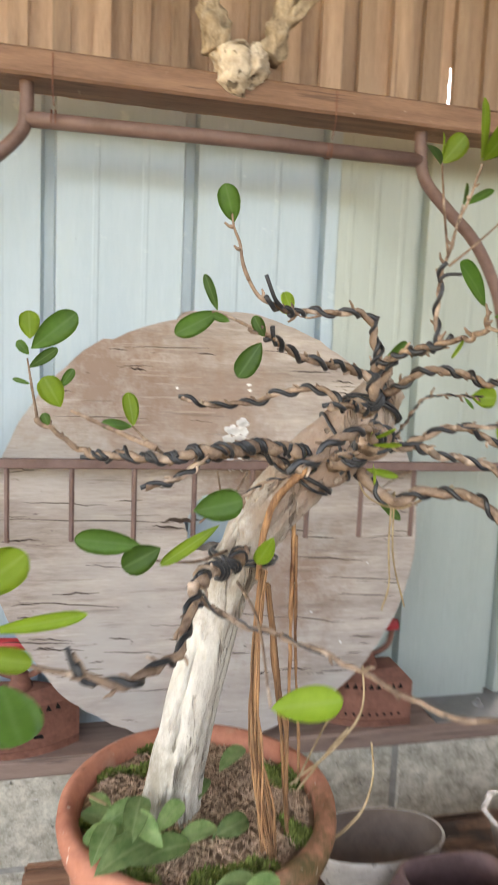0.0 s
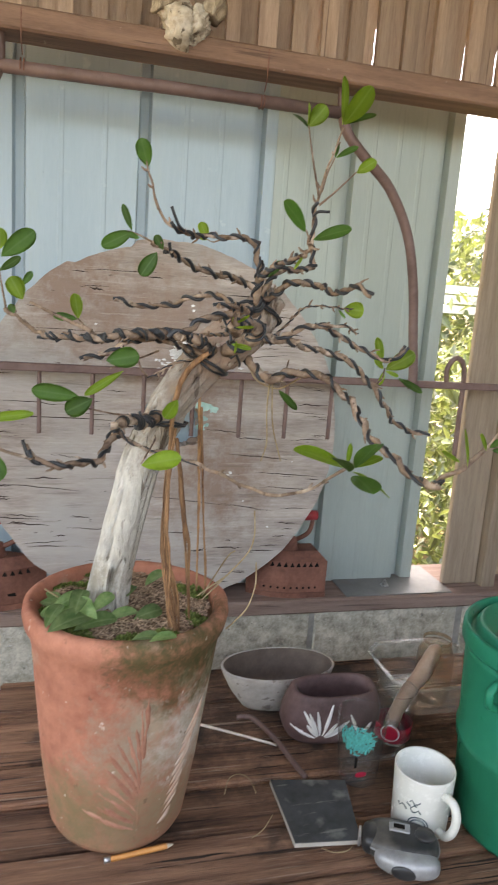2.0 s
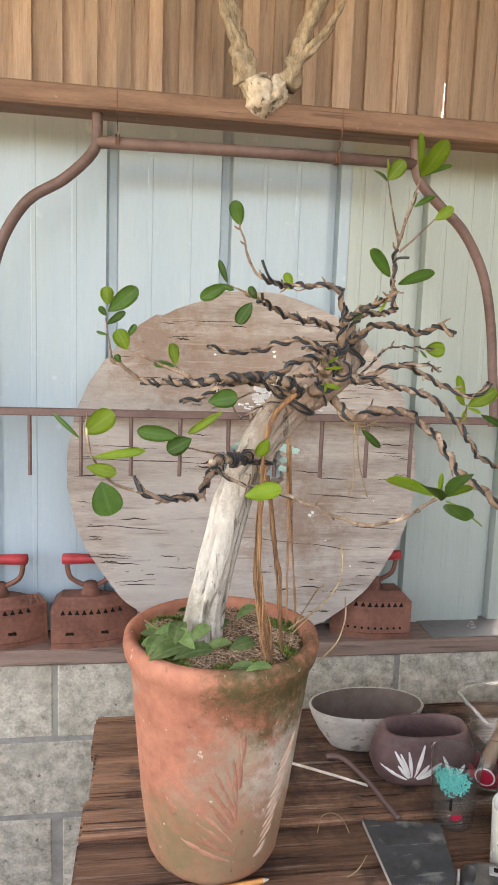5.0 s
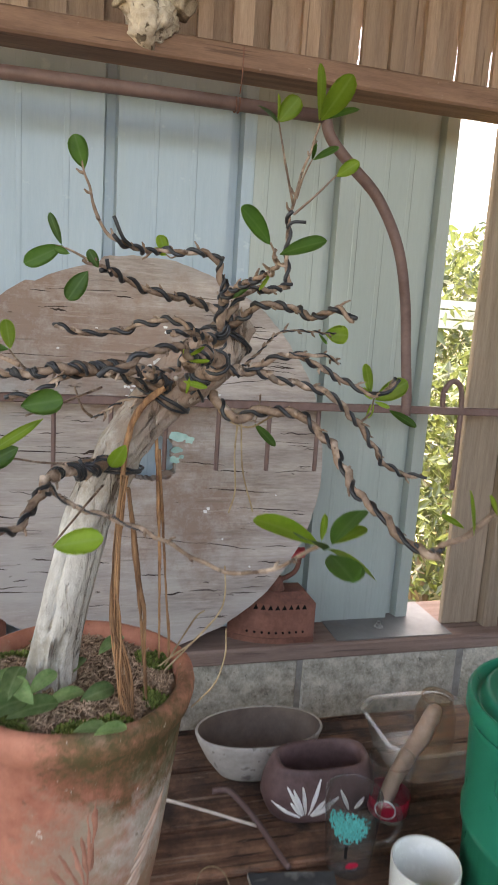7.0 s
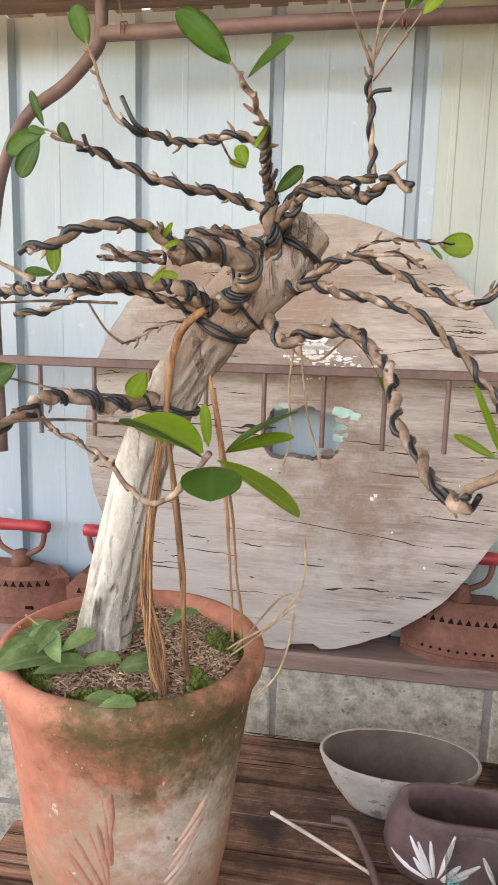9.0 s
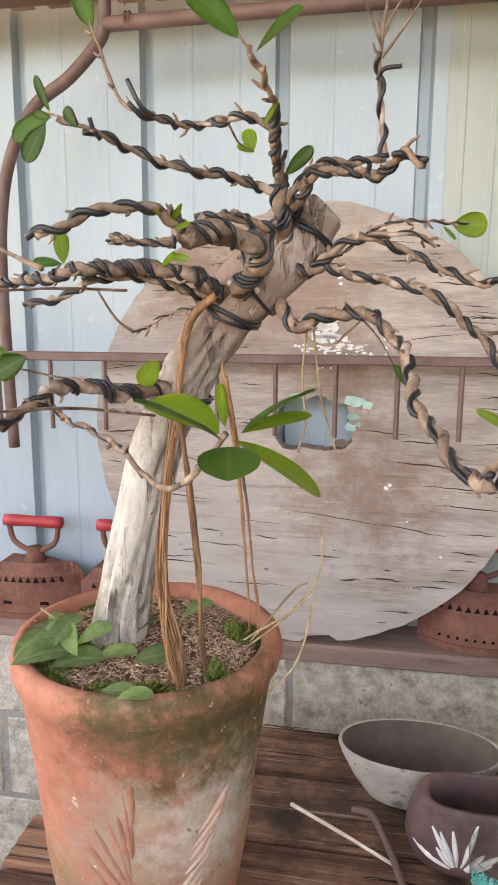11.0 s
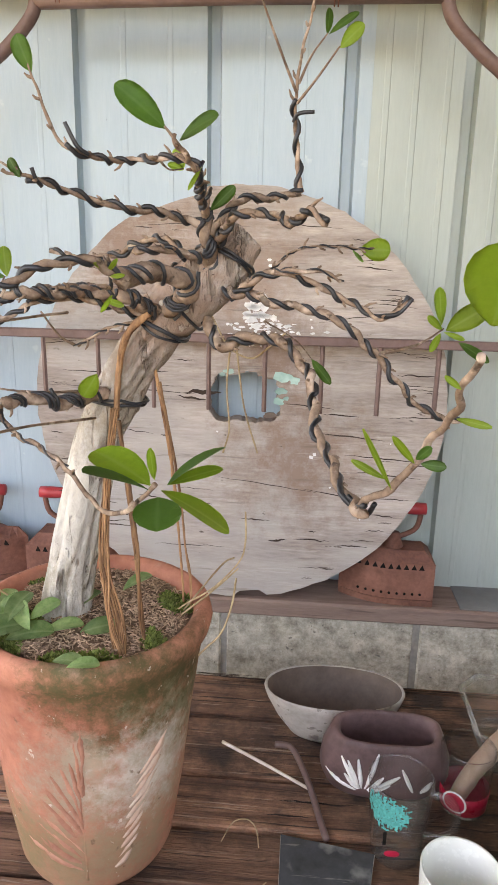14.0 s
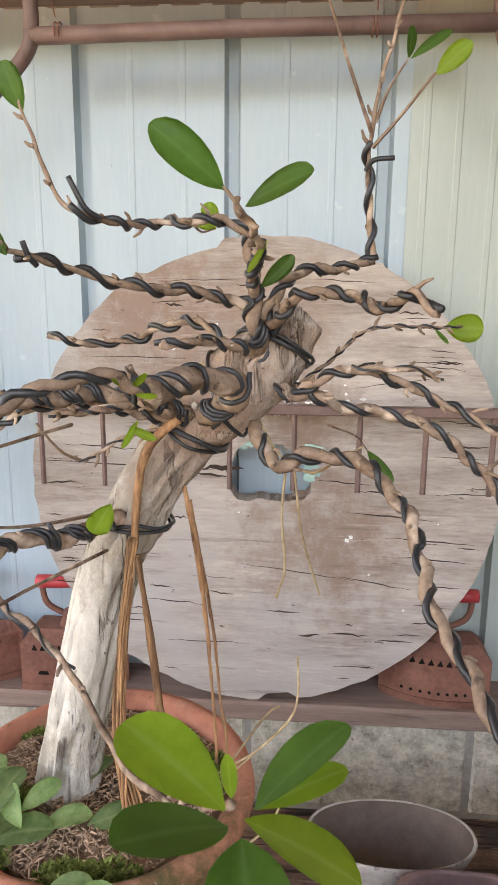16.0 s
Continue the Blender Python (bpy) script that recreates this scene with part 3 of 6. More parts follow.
prof = [(0.02, 0.00112), (0.08, 0), (0.089, 0.004479), (0.0945, 0.01568), (0.1065, 0.1008), (0.1165, 0.1904), (0.1245, 0.2688), (0.128, 0.2889), (0.1345, 0.2979), (0.1375, 0.3113), (0.1355, 0.3236), (0.1265, 0.327), (0.118, 0.3203), (0.114, 0.3024), (0.108, 0.28), (0.02, 0.28)]


def lean(bm):
    """The hand-made pot stands a little askew and is not quite round."""
    for v in bm.verts:
        low = 1 - (v.co.z - TABLE_Z) / 0.327
        wob = 0.0022 * noise.noise(v.co * 14) + 0.0008 * noise.noise(v.co * 60)
        v.co.x += -0.005 * low + wob
        v.co.y += -0.002 * low + wob
    return bm


part("shell", lean(lathe(prof, (PX, PY, TABLE_Z), 96)), TERRA, pot, smooth=True)


def pot_r(z):
    """The pot's outer radius at a height above the table."""
    return float(np.interp(z, [0, 0.0157, 0.1008, 0.1904, 0.2688, 0.289, 0.311], [0.086, 0.0945, 0.1065, 0.1165, 0.1245, 0.128, 0.1375]))


def on_pot(a, z, out=0.0):
    r = pot_r(z) + out
    return (PX + r * math.cos(a), PY + r * math.sin(a), TABLE_Z + z)


# leaf relief: long ribs fan out and up from a stem; short limed strokes stand beside them
for i in range(11):
    a0, z0 = -1.40, 0.040 + 0.0105 * i
    a1, z1 = a0 - 0.72 + 0.072 * i, z0 + 0.036 + 0.0075 * i
    pts = [on_pot(a0 + (a1 - a0) * (k / 7) ** 1.15, z0 + (z1 - z0) * (k / 7) ** 0.9, -0.0026 + 0.0010 * noise.noise(Vector((i * 3, k * 1.3, 0)))) + (0.0012 + 0.0030 * math.sin(math.pi * (k + 0.6) / 8.2),) for k in range(8)]
    part("relief_rib", lean(tube(pts, None, 8, wobble=0.9)), RELIEF, pot, smooth=True)
for i in range(10):
    a0, z0 = -1.08 + 0.026 * i, 0.040 + 0.0145 * i
    a1, z1 = a0 + 0.20 + 0.012 * i, z0 + 0.024 + 0.0022 * i
    pts = [on_pot(a0 + (a1 - a0) * k / 6, z0 + (z1 - z0) * (k / 6) ** 1.1, -0.0014 + 0.0008 * noise.noise(Vector((i * 3, k * 1.3, 5)))) + (0.0012 + 0.0026 * math.sin(math.pi * (k + 0.6) / 7),) for k in range(7)]
    part("relief_rib", lean(tube(pts, None, 8, wobble=0.9)), LIME, pot, smooth=True)
part("relief_stem", lean(tube([on_pot(-1.395, 0.028 + 0.0145 * k, -0.0018) + (0.0030 - 0.0002 * k,) for k in range(10)], None, 6)), TERRA, pot, smooth=True)

# ---- soil and what lies on it ----
bm = bmesh.new()
rings = []
for i in range(15):
    r = 0.1165 * i / 14
    ring = []
    for k in range(40):
        a = 2 * math.pi * k / 40
        q = Vector((PX + r * math.cos(a), PY + r * math.sin(a), 0))
        ring.append(bm.verts.new((q.x, q.y, 1.015 - 0.012 * (r / 0.117) ** 2 + 0.006 * noise.noise(q * 28) + 0.003 * noise.noise(q * 90))))
    rings.append(ring)
for a, b in zip(rings, rings[1:]):
    for k in range(40):
        bm.faces.new((a[k], a[(k + 1) % 40], b[(k + 1) % 40], b[k]))
bmesh.ops.remove_doubles(bm, verts=bm.verts[:], dist=0.0002)
thing("soil", bm, SOIL, "dark crumbly soil filling the terracotta pot", "soil", kind="stuff", smooth=True)


def scatter(count, make, seed, radius=0.110, keep=None):
    g = random.Random(seed)
    bm = bmesh.new()
    n = 0
    while n < count:
        r, a = radius * math.sqrt(g.random()), g.uniform(0, 2 * math.pi)
        x, y = PX + r * math.cos(a), PY + r * math.sin(a)
        if keep and not keep(x, y, g):
            continue
        make(bm, x, y, 1.017 - 0.012 * (r / 0.117) ** 2 + 0.006 * noise.noise(Vector((x, y, 0)) * 28), g)
        n += 1
    return bm


def chip(bm, x, y, z, g):
    l, w = g.uniform(0.003, 0.012), g.uniform(0.0007, 0.0021)
    m = Matrix.Translation((x, y, z + 0.001)) @ Euler((g.uniform(-0.5, 0.5), g.uniform(-0.5, 0.5), g.uniform(0, 6.3))).to_matrix().to_4x4()
    c = [m @ Vector(p) for p in ((-l / 2, -w / 2, 0), (l / 2, -w / 3, 0), (l / 2, w / 3, 0), (-l / 2, w / 2, 0), (0, 0, 0.0016))]
    v = [bm.verts.new(p) for p in c]
    for k in range(4):
        bm.faces.new((v[k], v[(k + 1) % 4], v[4]))


def tuft(bm, x, y, z, g):
    for k in range(6):
        a, l = g.uniform(0, 6.3), g.uniform(0.003, 0.009)
        d = Vector((math.cos(a), math.sin(a), g.uniform(0.3, 1.4))).normalized() * l
        s = Vector((-math.sin(a), math.cos(a), 0)) * 0.0008
        p = Vector((x, y, z))
        v = [bm.verts.new(q) for q in (p - s, p + s, p + d * 0.6 + s * 2.2, p + d, p + d * 0.6 - s * 2.2)]
        bm.faces.new(v)


thing("bark_chips", scatter(4200, chip, 3), CHIP, "brown bark chips scattered over the soil", "bark chips", kind="stuff")
thing("moss_tufts", scatter(1500, tuft, 5, 0.113, lambda x, y, g: noise.noise(Vector((x * 22, y * 22, 3))) > 0.05 and (x < 0.06 or y < 0.5 or x > 0.17)), MOSS, "small green moss and seedlings on the soil", "moss", kind="stuff")


# ---- the tree ----
def blade(base, tip, width, normal, curl=0.12, fold=0.18):
    """A leaf: pointed oval, folded along its midrib and drooping a little."""
    base, tip, n = Vector(base), Vector(tip), Vector(normal)
    d = tip - base
    n = (n - d * (n.dot(d) / d.length_squared)).normalized()
    s = d.normalized().cross(n)
    bm = bmesh.new()
    rib = bm.verts.layers.float.new("rib")
    rows = 10
    verts = []
    for i in range(rows + 1):
        t = (1 - math.cos(math.pi * i / rows)) / 2
        w = width / 2 * max(0.05, (1 - abs(2 * t ** 1.45 - 1) ** 2.4) ** 0.58) if t < 1 else 0.0008
        mid = base + d * t - n * (curl * d.length * (t - 0.5) ** 2)
        verts.append([bm.verts.new(mid + s * (w * k) + n * (fold * w * abs(k))) for k in (-1, -0.55, 0, 0.55, 1)])
        for v, k in zip(verts[-1], (0, 0.3, 1, 0.3, 0)):
            v[rib] = k
    for a, b in zip(verts, verts[1:]):
        for k in range(4):
            bm.faces.new((a[k], a[k + 1], b[k + 1], b[k]))
    e = bmesh.ops.solidify(bm, geom=bm.faces[:], thickness=0.0005)
    return bm


tree = empty("bonsai_tree", (0.066, 0.58, 1.0), "trained fig bonsai with leaning pale trunk and wired branches", "bonsai tree")


def leaf(owner, base, tip, width, normal, young=0):
    return part("leaf", blade(base, tip, width, normal), YOUNG if young else LEAF, owner, "pale young leaf" if young else "", smooth=True)


def spiral(path, pitch):
    """Along a path: the point, its radius and the turning side on which the wire lies."""
    pts = [Vector(p[:3]) for p in path]
    out, up, angle = [], None, 1.0
    for i in range(len(pts) - 1):
        d = pts[i + 1] - pts[i]
        l = d.length
        d.normalize()
        if up is None:
            up = d.orthogonal().normalized()
        up = (up - d * up.dot(d)).normalized()
        side = d.cross(up)
        local = pitch * (1 + 0.45 * noise.noise(pts[i] * 35))
        steps = max(2, int(l / local * 12))
        for k in range(steps):
            t = k / steps
            a = angle + 2 * math.pi * l * t / local
            out.append((pts[i] + d * (l * t), path[i][3] * (1 - t) + path[i + 1][3] * t, up * math.cos(a) + side * math.sin(a), d.cross(up * math.cos(a) + side * math.sin(a))))
        angle += 2 * math.pi * l / local
    return out


def branch(points, pitch=0.014, first=0.0, last=1.0, turn=1):
    """A limb of the tree with its training wire; the limb bends away from the wire as it goes round."""
    path = smooth_path(points, 6)
    for p in path[1:-1]:
        q = Vector(p[:3]) * 55
        k = 0.8 * min(p[3], 0.005)
        p[3] *= 0.74 if p[3] < 0.005 else 0.86
        p[0] += k * 1.6 * noise.noise(q)
        p[1] += k * 1.6 * noise.noise(q + Vector((9, 0, 0)))
        p[2] += k * 1.6 * noise.noise(q + Vector((0, 9, 0)))
    if not pitch:
        return part("branch", tube(path, None, 10, wobble=0.35), TWIG, tree, smooth=True)
    marks = spiral(path, pitch * 1.9)
    n = len(marks)
    core = [tuple(p - side * (0.5 * min(r, 0.0034))) + (r,) for p, r, side, _ in marks]
    bm = tube(core[::2] + [tuple(path[-1])], None, 9, wobble=0.4)
    g = random.Random(int(points[-1][0] * 10000))
    for i in range(6, n - 4, max(8, n // 16)):
        p, r, side, other = marks[min(n - 1, i + g.randrange(5))]
        a = g.uniform(0, 6.3)
        way = (side * math.cos(a) + other * math.sin(a)).normalized()
        along = (marks[min(n - 1, i + 3)][0] - marks[i - 3][0]).normalized()
        q, l = p - side * (0.5 * min(r, 0.0034)) + way * r * 0.6, g.uniform(0.003, 0.008)
        tube([tuple(q) + (0.0016,), tuple(q + (way + along * 0.5) * l * 0.6) + (0.0013,), tuple(q + (way + along * 0.9) * l) + (0.0007,)], None, 6, bm)
    ob = part("branch", bm, TWIG, tree, smooth=True)
    wire = 0.0018 if points[0][3] > 0.006 else 0.0022 if points[0][3] > 0.003 else 0.0009
    lines = (0.0, 0.75, 1.5) if points[0][3] > 0.006 else (0.0,)
    for shift in lines:
        runs, helix = [], []
        for i, (p, r, side, other) in enumerate(marks):
            if shift and noise.noise(p * 32 + Vector((shift, 3, 0))) < -0.05:
                runs.append(helix)
                helix = []
            elif first <= i / n <= last:
                way = side * math.cos(shift) + other * math.sin(shift)
                helix.append(tuple(p - side * (0.5 * min(r, 0.0034)) + way * (r + wire * (0.75 + 0.5 * noise.noise(p * 80 + Vector((shift, 0, 0)))))))
        for helix in runs + [helix]:
            if len(helix) > 8:
                end = Vector(helix[-1]) + (Vector(helix[-1]) - Vector(helix[-3])).normalized() * 0.005
                part("wire", tube(helix + [tuple(end)], wire, 6), WIRE, ob, "black aluminium training wire", smooth=True)
    return ob


def twig(owner, a, b, c, radius):
    path = smooth_path([a + (radius * 1.3,), b + (radius,), c + (radius * 0.7,)], 6)
    return part("twig", tube(path, None, 6, wobble=0.3), TWIG, owner, smooth=True)


def wire_end(owner, a, b, c):
    return part("wire", tube(smooth_path([a, b, c], 5), 0.0018, 6), WIRE, owner, "loose end of black training wire", smooth=True)


trunk_path = smooth_path([(0.060, 0.578, 0.985, 0.031), (0.066, 0.578, 1.018, 0.0285), (0.075, 0.582, 1.07, 0.0265), (0.087, 0.585, 1.126, 0.026), (0.108, 0.588, 1.215, 0.026),
                          (0.128, 0.588, 1.258, 0.0265), (0.150, 0.585, 1.30, 0.0265), (0.184, 0.575, 1.348, 0.028), (0.215, 0.568, 1.375, 0.0295), (0.240, 0.572, 1.40, 0.0265), (0.266, 0.585, 1.430, 0.020)], 9)
bm = bmesh.new()
rings, up = [], None
for i, p in enumerate(trunk_path):
    c = Vector(p[:3])
    d = (Vector(trunk_path[min(i + 1, len(trunk_path) - 1)][:3]) - Vector(trunk_path[max(i - 1, 0)][:3])).normalized()
    up = (up or Vector((0, -1, 0)))
    up = (up - d * up.dot(d)).normalized()
    side_v = d.cross(up)
    ring = []
    for k in range(56):
        a = 2 * math.pi * k / 56
        u = Vector((math.cos(a), math.sin(a), 0))
        groove = abs(noise.noise(u * 2.6 + Vector((0, 0, i * 0.035))))
        ridge = 0.14 * noise.noise(u * 1.8 + Vector((4, 0, i * 0.05))) - 0.36 * max(0.0, 0.12 - groove) / 0.12 * (0.4 + 0.6 * (i < 62)) + 0.05 * noise.noise(u * 8 + Vector((0, 0, i * 0.2)))
        burl = 0.13 * noise.noise(c * 40 + u * 1.5) + 0.06 * noise.noise(c * 90 + u * 5) if i > 45 else 0.0
        ring.append(bm.verts.new(c + (up * math.cos(a) + side_v * math.sin(a)) * p[3] * (1 + ridge + burl)))
    rings.append(ring)
for a, b in zip(rings, rings[1:]):
    for k in range(56):
        bm.faces.new((a[k], a[(k + 1) % 56], b[(k + 1) % 56], b[k]))
bm.faces.new(rings[0][::-1])
bm.faces.new(rings[-1])
trunk = part("trunk", bm, BARK, tree, "leaning pale trunk with deep grooves and a sawn top", smooth=True)

# wire round the trunk and its head
for z0, turns, tilt, n in ((1.262, 0.9, 0.9, 2), (1.345, 0.8, 0.5, 3), (1.372, 0.7, -0.8, 1), (1.405, 1.1, 0.7, 2)):
    j = min(range(len(trunk_path)), key=lambda i: abs(trunk_path[i][2] - z0))
    c = Vector(trunk_path[j][:3])
    d = (Vector(trunk_path[min(j + 2, len(trunk_path) - 1)][:3]) - Vector(trunk_path[j - 2][:3])).normalized()
    u = Vector((0, -1, 0.3)) - d * Vector((0, -1, 0.3)).dot(d)
    u.normalize()
    w = d.cross(u)
    for line in range(n):
        pts = []
        for k in range(31):
            a = 2 * math.pi * turns * (k / 30 - 0.5) + 0.3 * line
            out_r = trunk_path[j][3] * (1.04 + 0.10 * noise.noise(Vector((a, z0 * 9, line)))) + 0.0022
            pts.append(tuple(c + d * (0.012 * tilt * math.sin(a) + 0.0032 * line + 0.004 * noise.noise(Vector((a * 1.3, line, z0 * 30)))) + (u * math.cos(a) + w * math.sin(a)) * out_r))
        part("wire", tube(pts, 0.0016, 6), WIRE, trunk, "black aluminium training wire", smooth=True)
# aerial roots
for pts, r0, n in (([(0.140, 0.545, 1.262), (0.133, 0.528, 1.18), (0.133, 0.515, 1.11), (0.144, 0.508, 1.045), (0.148, 0.507, 0.995)], 0.0013, 22),
                   ([(0.146, 0.540, 1.25), (0.155, 0.534, 1.163), (0.162, 0.53, 1.109), (0.170, 0.526, 1.036), (0.172, 0.525, 0.995)], 0.0024, 3),
                   ([(0.176, 0.572, 1.30), (0.186, 0.60, 1.199), (0.192, 0.612, 1.106), (0.195, 0.62, 1.038), (0.196, 0.62, 0.99)], 0.0024, 1),
                   ([(0.180, 0.575, 1.285), (0.194, 0.605, 1.163), (0.201, 0.607, 1.087), (0.206, 0.612, 1.044), (0.207, 0.612, 0.99)], 0.002, 1)):
    for k in range(n):
        jig = [(p[0] + rng.uniform(-1, 1) * 0.0032 * (n > 1) * (1 + (0, 0.2, 0.7, 1.5, 2.5)[i] * (n > 4)), p[1] + rng.uniform(-1, 1) * 0.0045 * (n > 1), p[2], r0 * rng.uniform(0.6, 1.05) * (1 - 0.05 * i)) for i, p in enumerate(pts)]
        part("aerial_root", tube(smooth_path(jig, 8), None, 6, wobble=0.6), ROOT, tree, "fibrous orange-brown aerial root", smooth=True)
part("aerial_root", tube(smooth_path([(0.178, 0.540, 1.358, 0.0032), (0.160, 0.540, 1.342, 0.0034), (0.147, 0.550, 1.318, 0.0034), (0.141, 0.555, 1.285, 0.0032), (0.138, 0.555, 1.25, 0.0026)], 6), None, 8, wobble=0.5), ROOT, tree, "yellowish root down the trunk", smooth=True)
for pts in ([(0.258, 0.535, 1.335), (0.255, 0.53, 1.29), (0.258, 0.53, 1.25), (0.252, 0.53, 1.225)], [(0.262, 0.54, 1.335), (0.27, 0.55, 1.27), (0.285, 0.55, 1.22)],
            [(0.232, 0.57, 1.36), (0.25, 0.58, 1.325), (0.275, 0.56, 1.315), (0.295, 0.54, 1.33), (0.31, 0.52, 1.345)]):
    part("aerial_root", tube(smooth_path([p + (0.001,) for p in pts], 6), None, 5, wobble=0.3), STRAW, tree, "thin dry hair root", smooth=True)
for c, r in (((0.213, 0.542, 1.362), 0.0035), ((0.196, 0.548, 1.352), 0.003), ((0.19, 0.542, 1.368), 0.0028)):
    bm = bmesh.new()
    bmesh.ops.create_icosphere(bm, subdivisions=2, radius=r, matrix=Matrix.Translation(c))
    part("pruning_scar", bm, PALESTICK, trunk, "pale round pruning scar", smooth=True)

# limbs, with their leaves
stem = branch([(0.236, 0.556, 1.395, 0.0080), (0.236, 0.540, 1.420, 0.0065), (0.233, 0.533, 1.445, 0.0054), (0.230, 0.533, 1.468, 0.0044), (0.227, 0.532, 1.490, 0.0035)], 0.011, 0.0, 1.0, 1)
b_a = branch([(0.227, 0.532, 1.490, 0.0038), (0.197, 0.522, 1.496, 0.0032), (0.167, 0.538, 1.493, 0.0027), (0.127, 0.499, 1.496, 0.0023), (0.105, 0.500, 1.513, 0.0019), (0.097, 0.497, 1.540, 0.0016), (0.090, 0.495, 1.563, 0.0012)], 0.016, 0, 0.62, 1)
leaf(b_a, (0.092, 0.495, 1.556), (0.083, 0.490, 1.583), 0.0172, (-0.13, -0.98, -0.17), 0)
b_lead = branch([(0.233, 0.525, 1.450, 0.0035), (0.237, 0.490, 1.462, 0.0031), (0.242, 0.440, 1.469, 0.0029), (0.244, 0.395, 1.472, 0.0026), (0.240, 0.372, 1.480, 0.0024), (0.237, 0.364, 1.488, 0.0016)], 0.013, 0, 0.5, 1)
twig(b_lead, (0.240, 0.372, 1.480), (0.236, 0.365, 1.486), (0.231, 0.360, 1.492), 0.0011)
leaf(b_lead, (0.232, 0.3605, 1.491), (0.2034, 0.345, 1.5139), 0.0185, (0.25, -0.9, 0.30), 0)
leaf(b_lead, (0.2395, 0.363, 1.4848), (0.2682, 0.338, 1.4950), 0.0150, (-0.15, -0.85, 0.5), 0)
leaf(stem, (0.238, 0.530, 1.452), (0.260, 0.530, 1.473), 0.0117, (0.14, -0.98, -0.16), 0)
leaf(b_a, (0.190, 0.664, 1.503), (0.182, 0.668, 1.525), 0.0150, (0.1, -0.98, 0.1), 1)
twig(b_a, (0.190, 0.525, 1.496), (0.188, 0.596, 1.494), (0.190, 0.664, 1.503), 0.0009)
leaf(b_a, (0.191, 0.664, 1.502), (0.174, 0.658, 1.507), 0.0085, (0.1, -0.9, 0.3), 1)
leaf(stem, (0.248, 0.410, 1.474), (0.238, 0.410, 1.458), 0.0035, (0.05, -0.99, -0.09), 1)
b_d = branch([(0.240, 0.540, 1.430, 0.0045), (0.245, 0.539, 1.445, 0.0041), (0.264, 0.549, 1.462, 0.0038), (0.290, 0.559, 1.467, 0.0035), (0.318, 0.578, 1.473, 0.0032)], 0.014, 0.0, 1.0, 1)
b_c = branch([(0.318, 0.578, 1.473, 0.0032), (0.314, 0.582, 1.506, 0.0027), (0.310, 0.573, 1.539, 0.0024), (0.3115, 0.563, 1.556, 0.0021), (0.315, 0.555, 1.585, 0.0018), (0.321, 0.547, 1.613, 0.0015), (0.327, 0.542, 1.636, 0.0012)], 0.018, 0, 0.42, 1)
twig(b_c, (0.3105, 0.562, 1.557), (0.292, 0.541, 1.595), (0.277, 0.522, 1.627), 0.0011)
twig(b_c, (0.312, 0.562, 1.547), (0.330, 0.548, 1.566), (0.347, 0.535, 1.586), 0.0010)
twig(b_c, (0.313, 0.560, 1.563), (0.323, 0.572, 1.588), (0.337, 0.588, 1.611), 0.0010)
leaf(b_c, (0.3275, 0.541, 1.638), (0.3462, 0.5096, 1.6749), 0.0245, (0.02, -0.97, -0.2), 1)
leaf(b_c, (0.3265, 0.541, 1.638), (0.3207, 0.533, 1.6896), 0.0135, (0.45, -0.9, -0.05), 1)
leaf(b_c, (0.3285, 0.542, 1.640), (0.3712, 0.5488, 1.6586), 0.0105, (-0.25, -0.75, 0.55), 0)
leaf(b_c, (0.277, 0.522, 1.626), (0.2957, 0.518, 1.650), 0.0195, (0.05, -0.97, 0.1), 1)
leaf(b_c, (0.2765, 0.522, 1.626), (0.2735, 0.515, 1.6495), 0.0075, (0.75, -0.65, 0.0), 1)
leaf(b_c, (0.2765, 0.522, 1.626), (0.2458, 0.4829, 1.6277), 0.0100, (-0.2, -0.6, 0.75), 0)
leaf(b_c, (0.347, 0.535, 1.585), (0.3655, 0.522, 1.599), 0.0145, (-0.15, -0.95, 0.2), 1)
leaf(b_c, (0.337, 0.588, 1.610), (0.338, 0.585, 1.631), 0.0090, (0.6, -0.8, 0.0), 0)
leaf(b_c, (0.338, 0.588, 1.611), (0.364, 0.580, 1.626), 0.0095, (-0.2, -0.85, 0.4), 0)
b_e = branch([(0.245, 0.540, 1.425, 0.0045), (0.268, 0.504, 1.448, 0.0040), (0.297, 0.504, 1.447, 0.0037), (0.315, 0.472, 1.439, 0.0034), (0.326, 0.451, 1.447, 0.0031), (0.340, 0.441, 1.438, 0.0028)], 0.014, 0.0, 1.0, 1)
b_f = branch([(0.234, 0.538, 1.440, 0.0045), (0.171, 0.496, 1.451, 0.0035), (0.132, 0.469, 1.459, 0.0028), (0.112, 0.441, 1.468, 0.0022), (0.092, 0.425, 1.472, 0.0016)], 0.016, 0, 0.85, 1)
twig(b_f, (0.100, 0.432, 1.471), (0.083, 0.445, 1.48), (0.070, 0.452, 1.484), 0.0010)
leaf(b_f, (0.075, 0.452, 1.484), (0.044, 0.452, 1.467), 0.0154, (-0.11, -0.99, -0.09), 0)
leaf(b_f, (0.074, 0.452, 1.485), (0.064, 0.452, 1.510), 0.0074, (-0.11, -0.99, -0.09), 0)
leaf(b_f, (0.104, 0.430, 1.467), (0.096, 0.430, 1.481), 0.0090, (-0.16, -0.99, -0.07), 0)
leaf(b_f, (0.095, 0.400, 1.462), (0.080, 0.400, 1.439), 0.0150, (-0.15, -0.99, -0.06), 0)
leaf(b_f, (0.081, 0.440, 1.477), (0.068, 0.440, 1.481), 0.0061, (-0.12, -0.99, -0.08), 0)
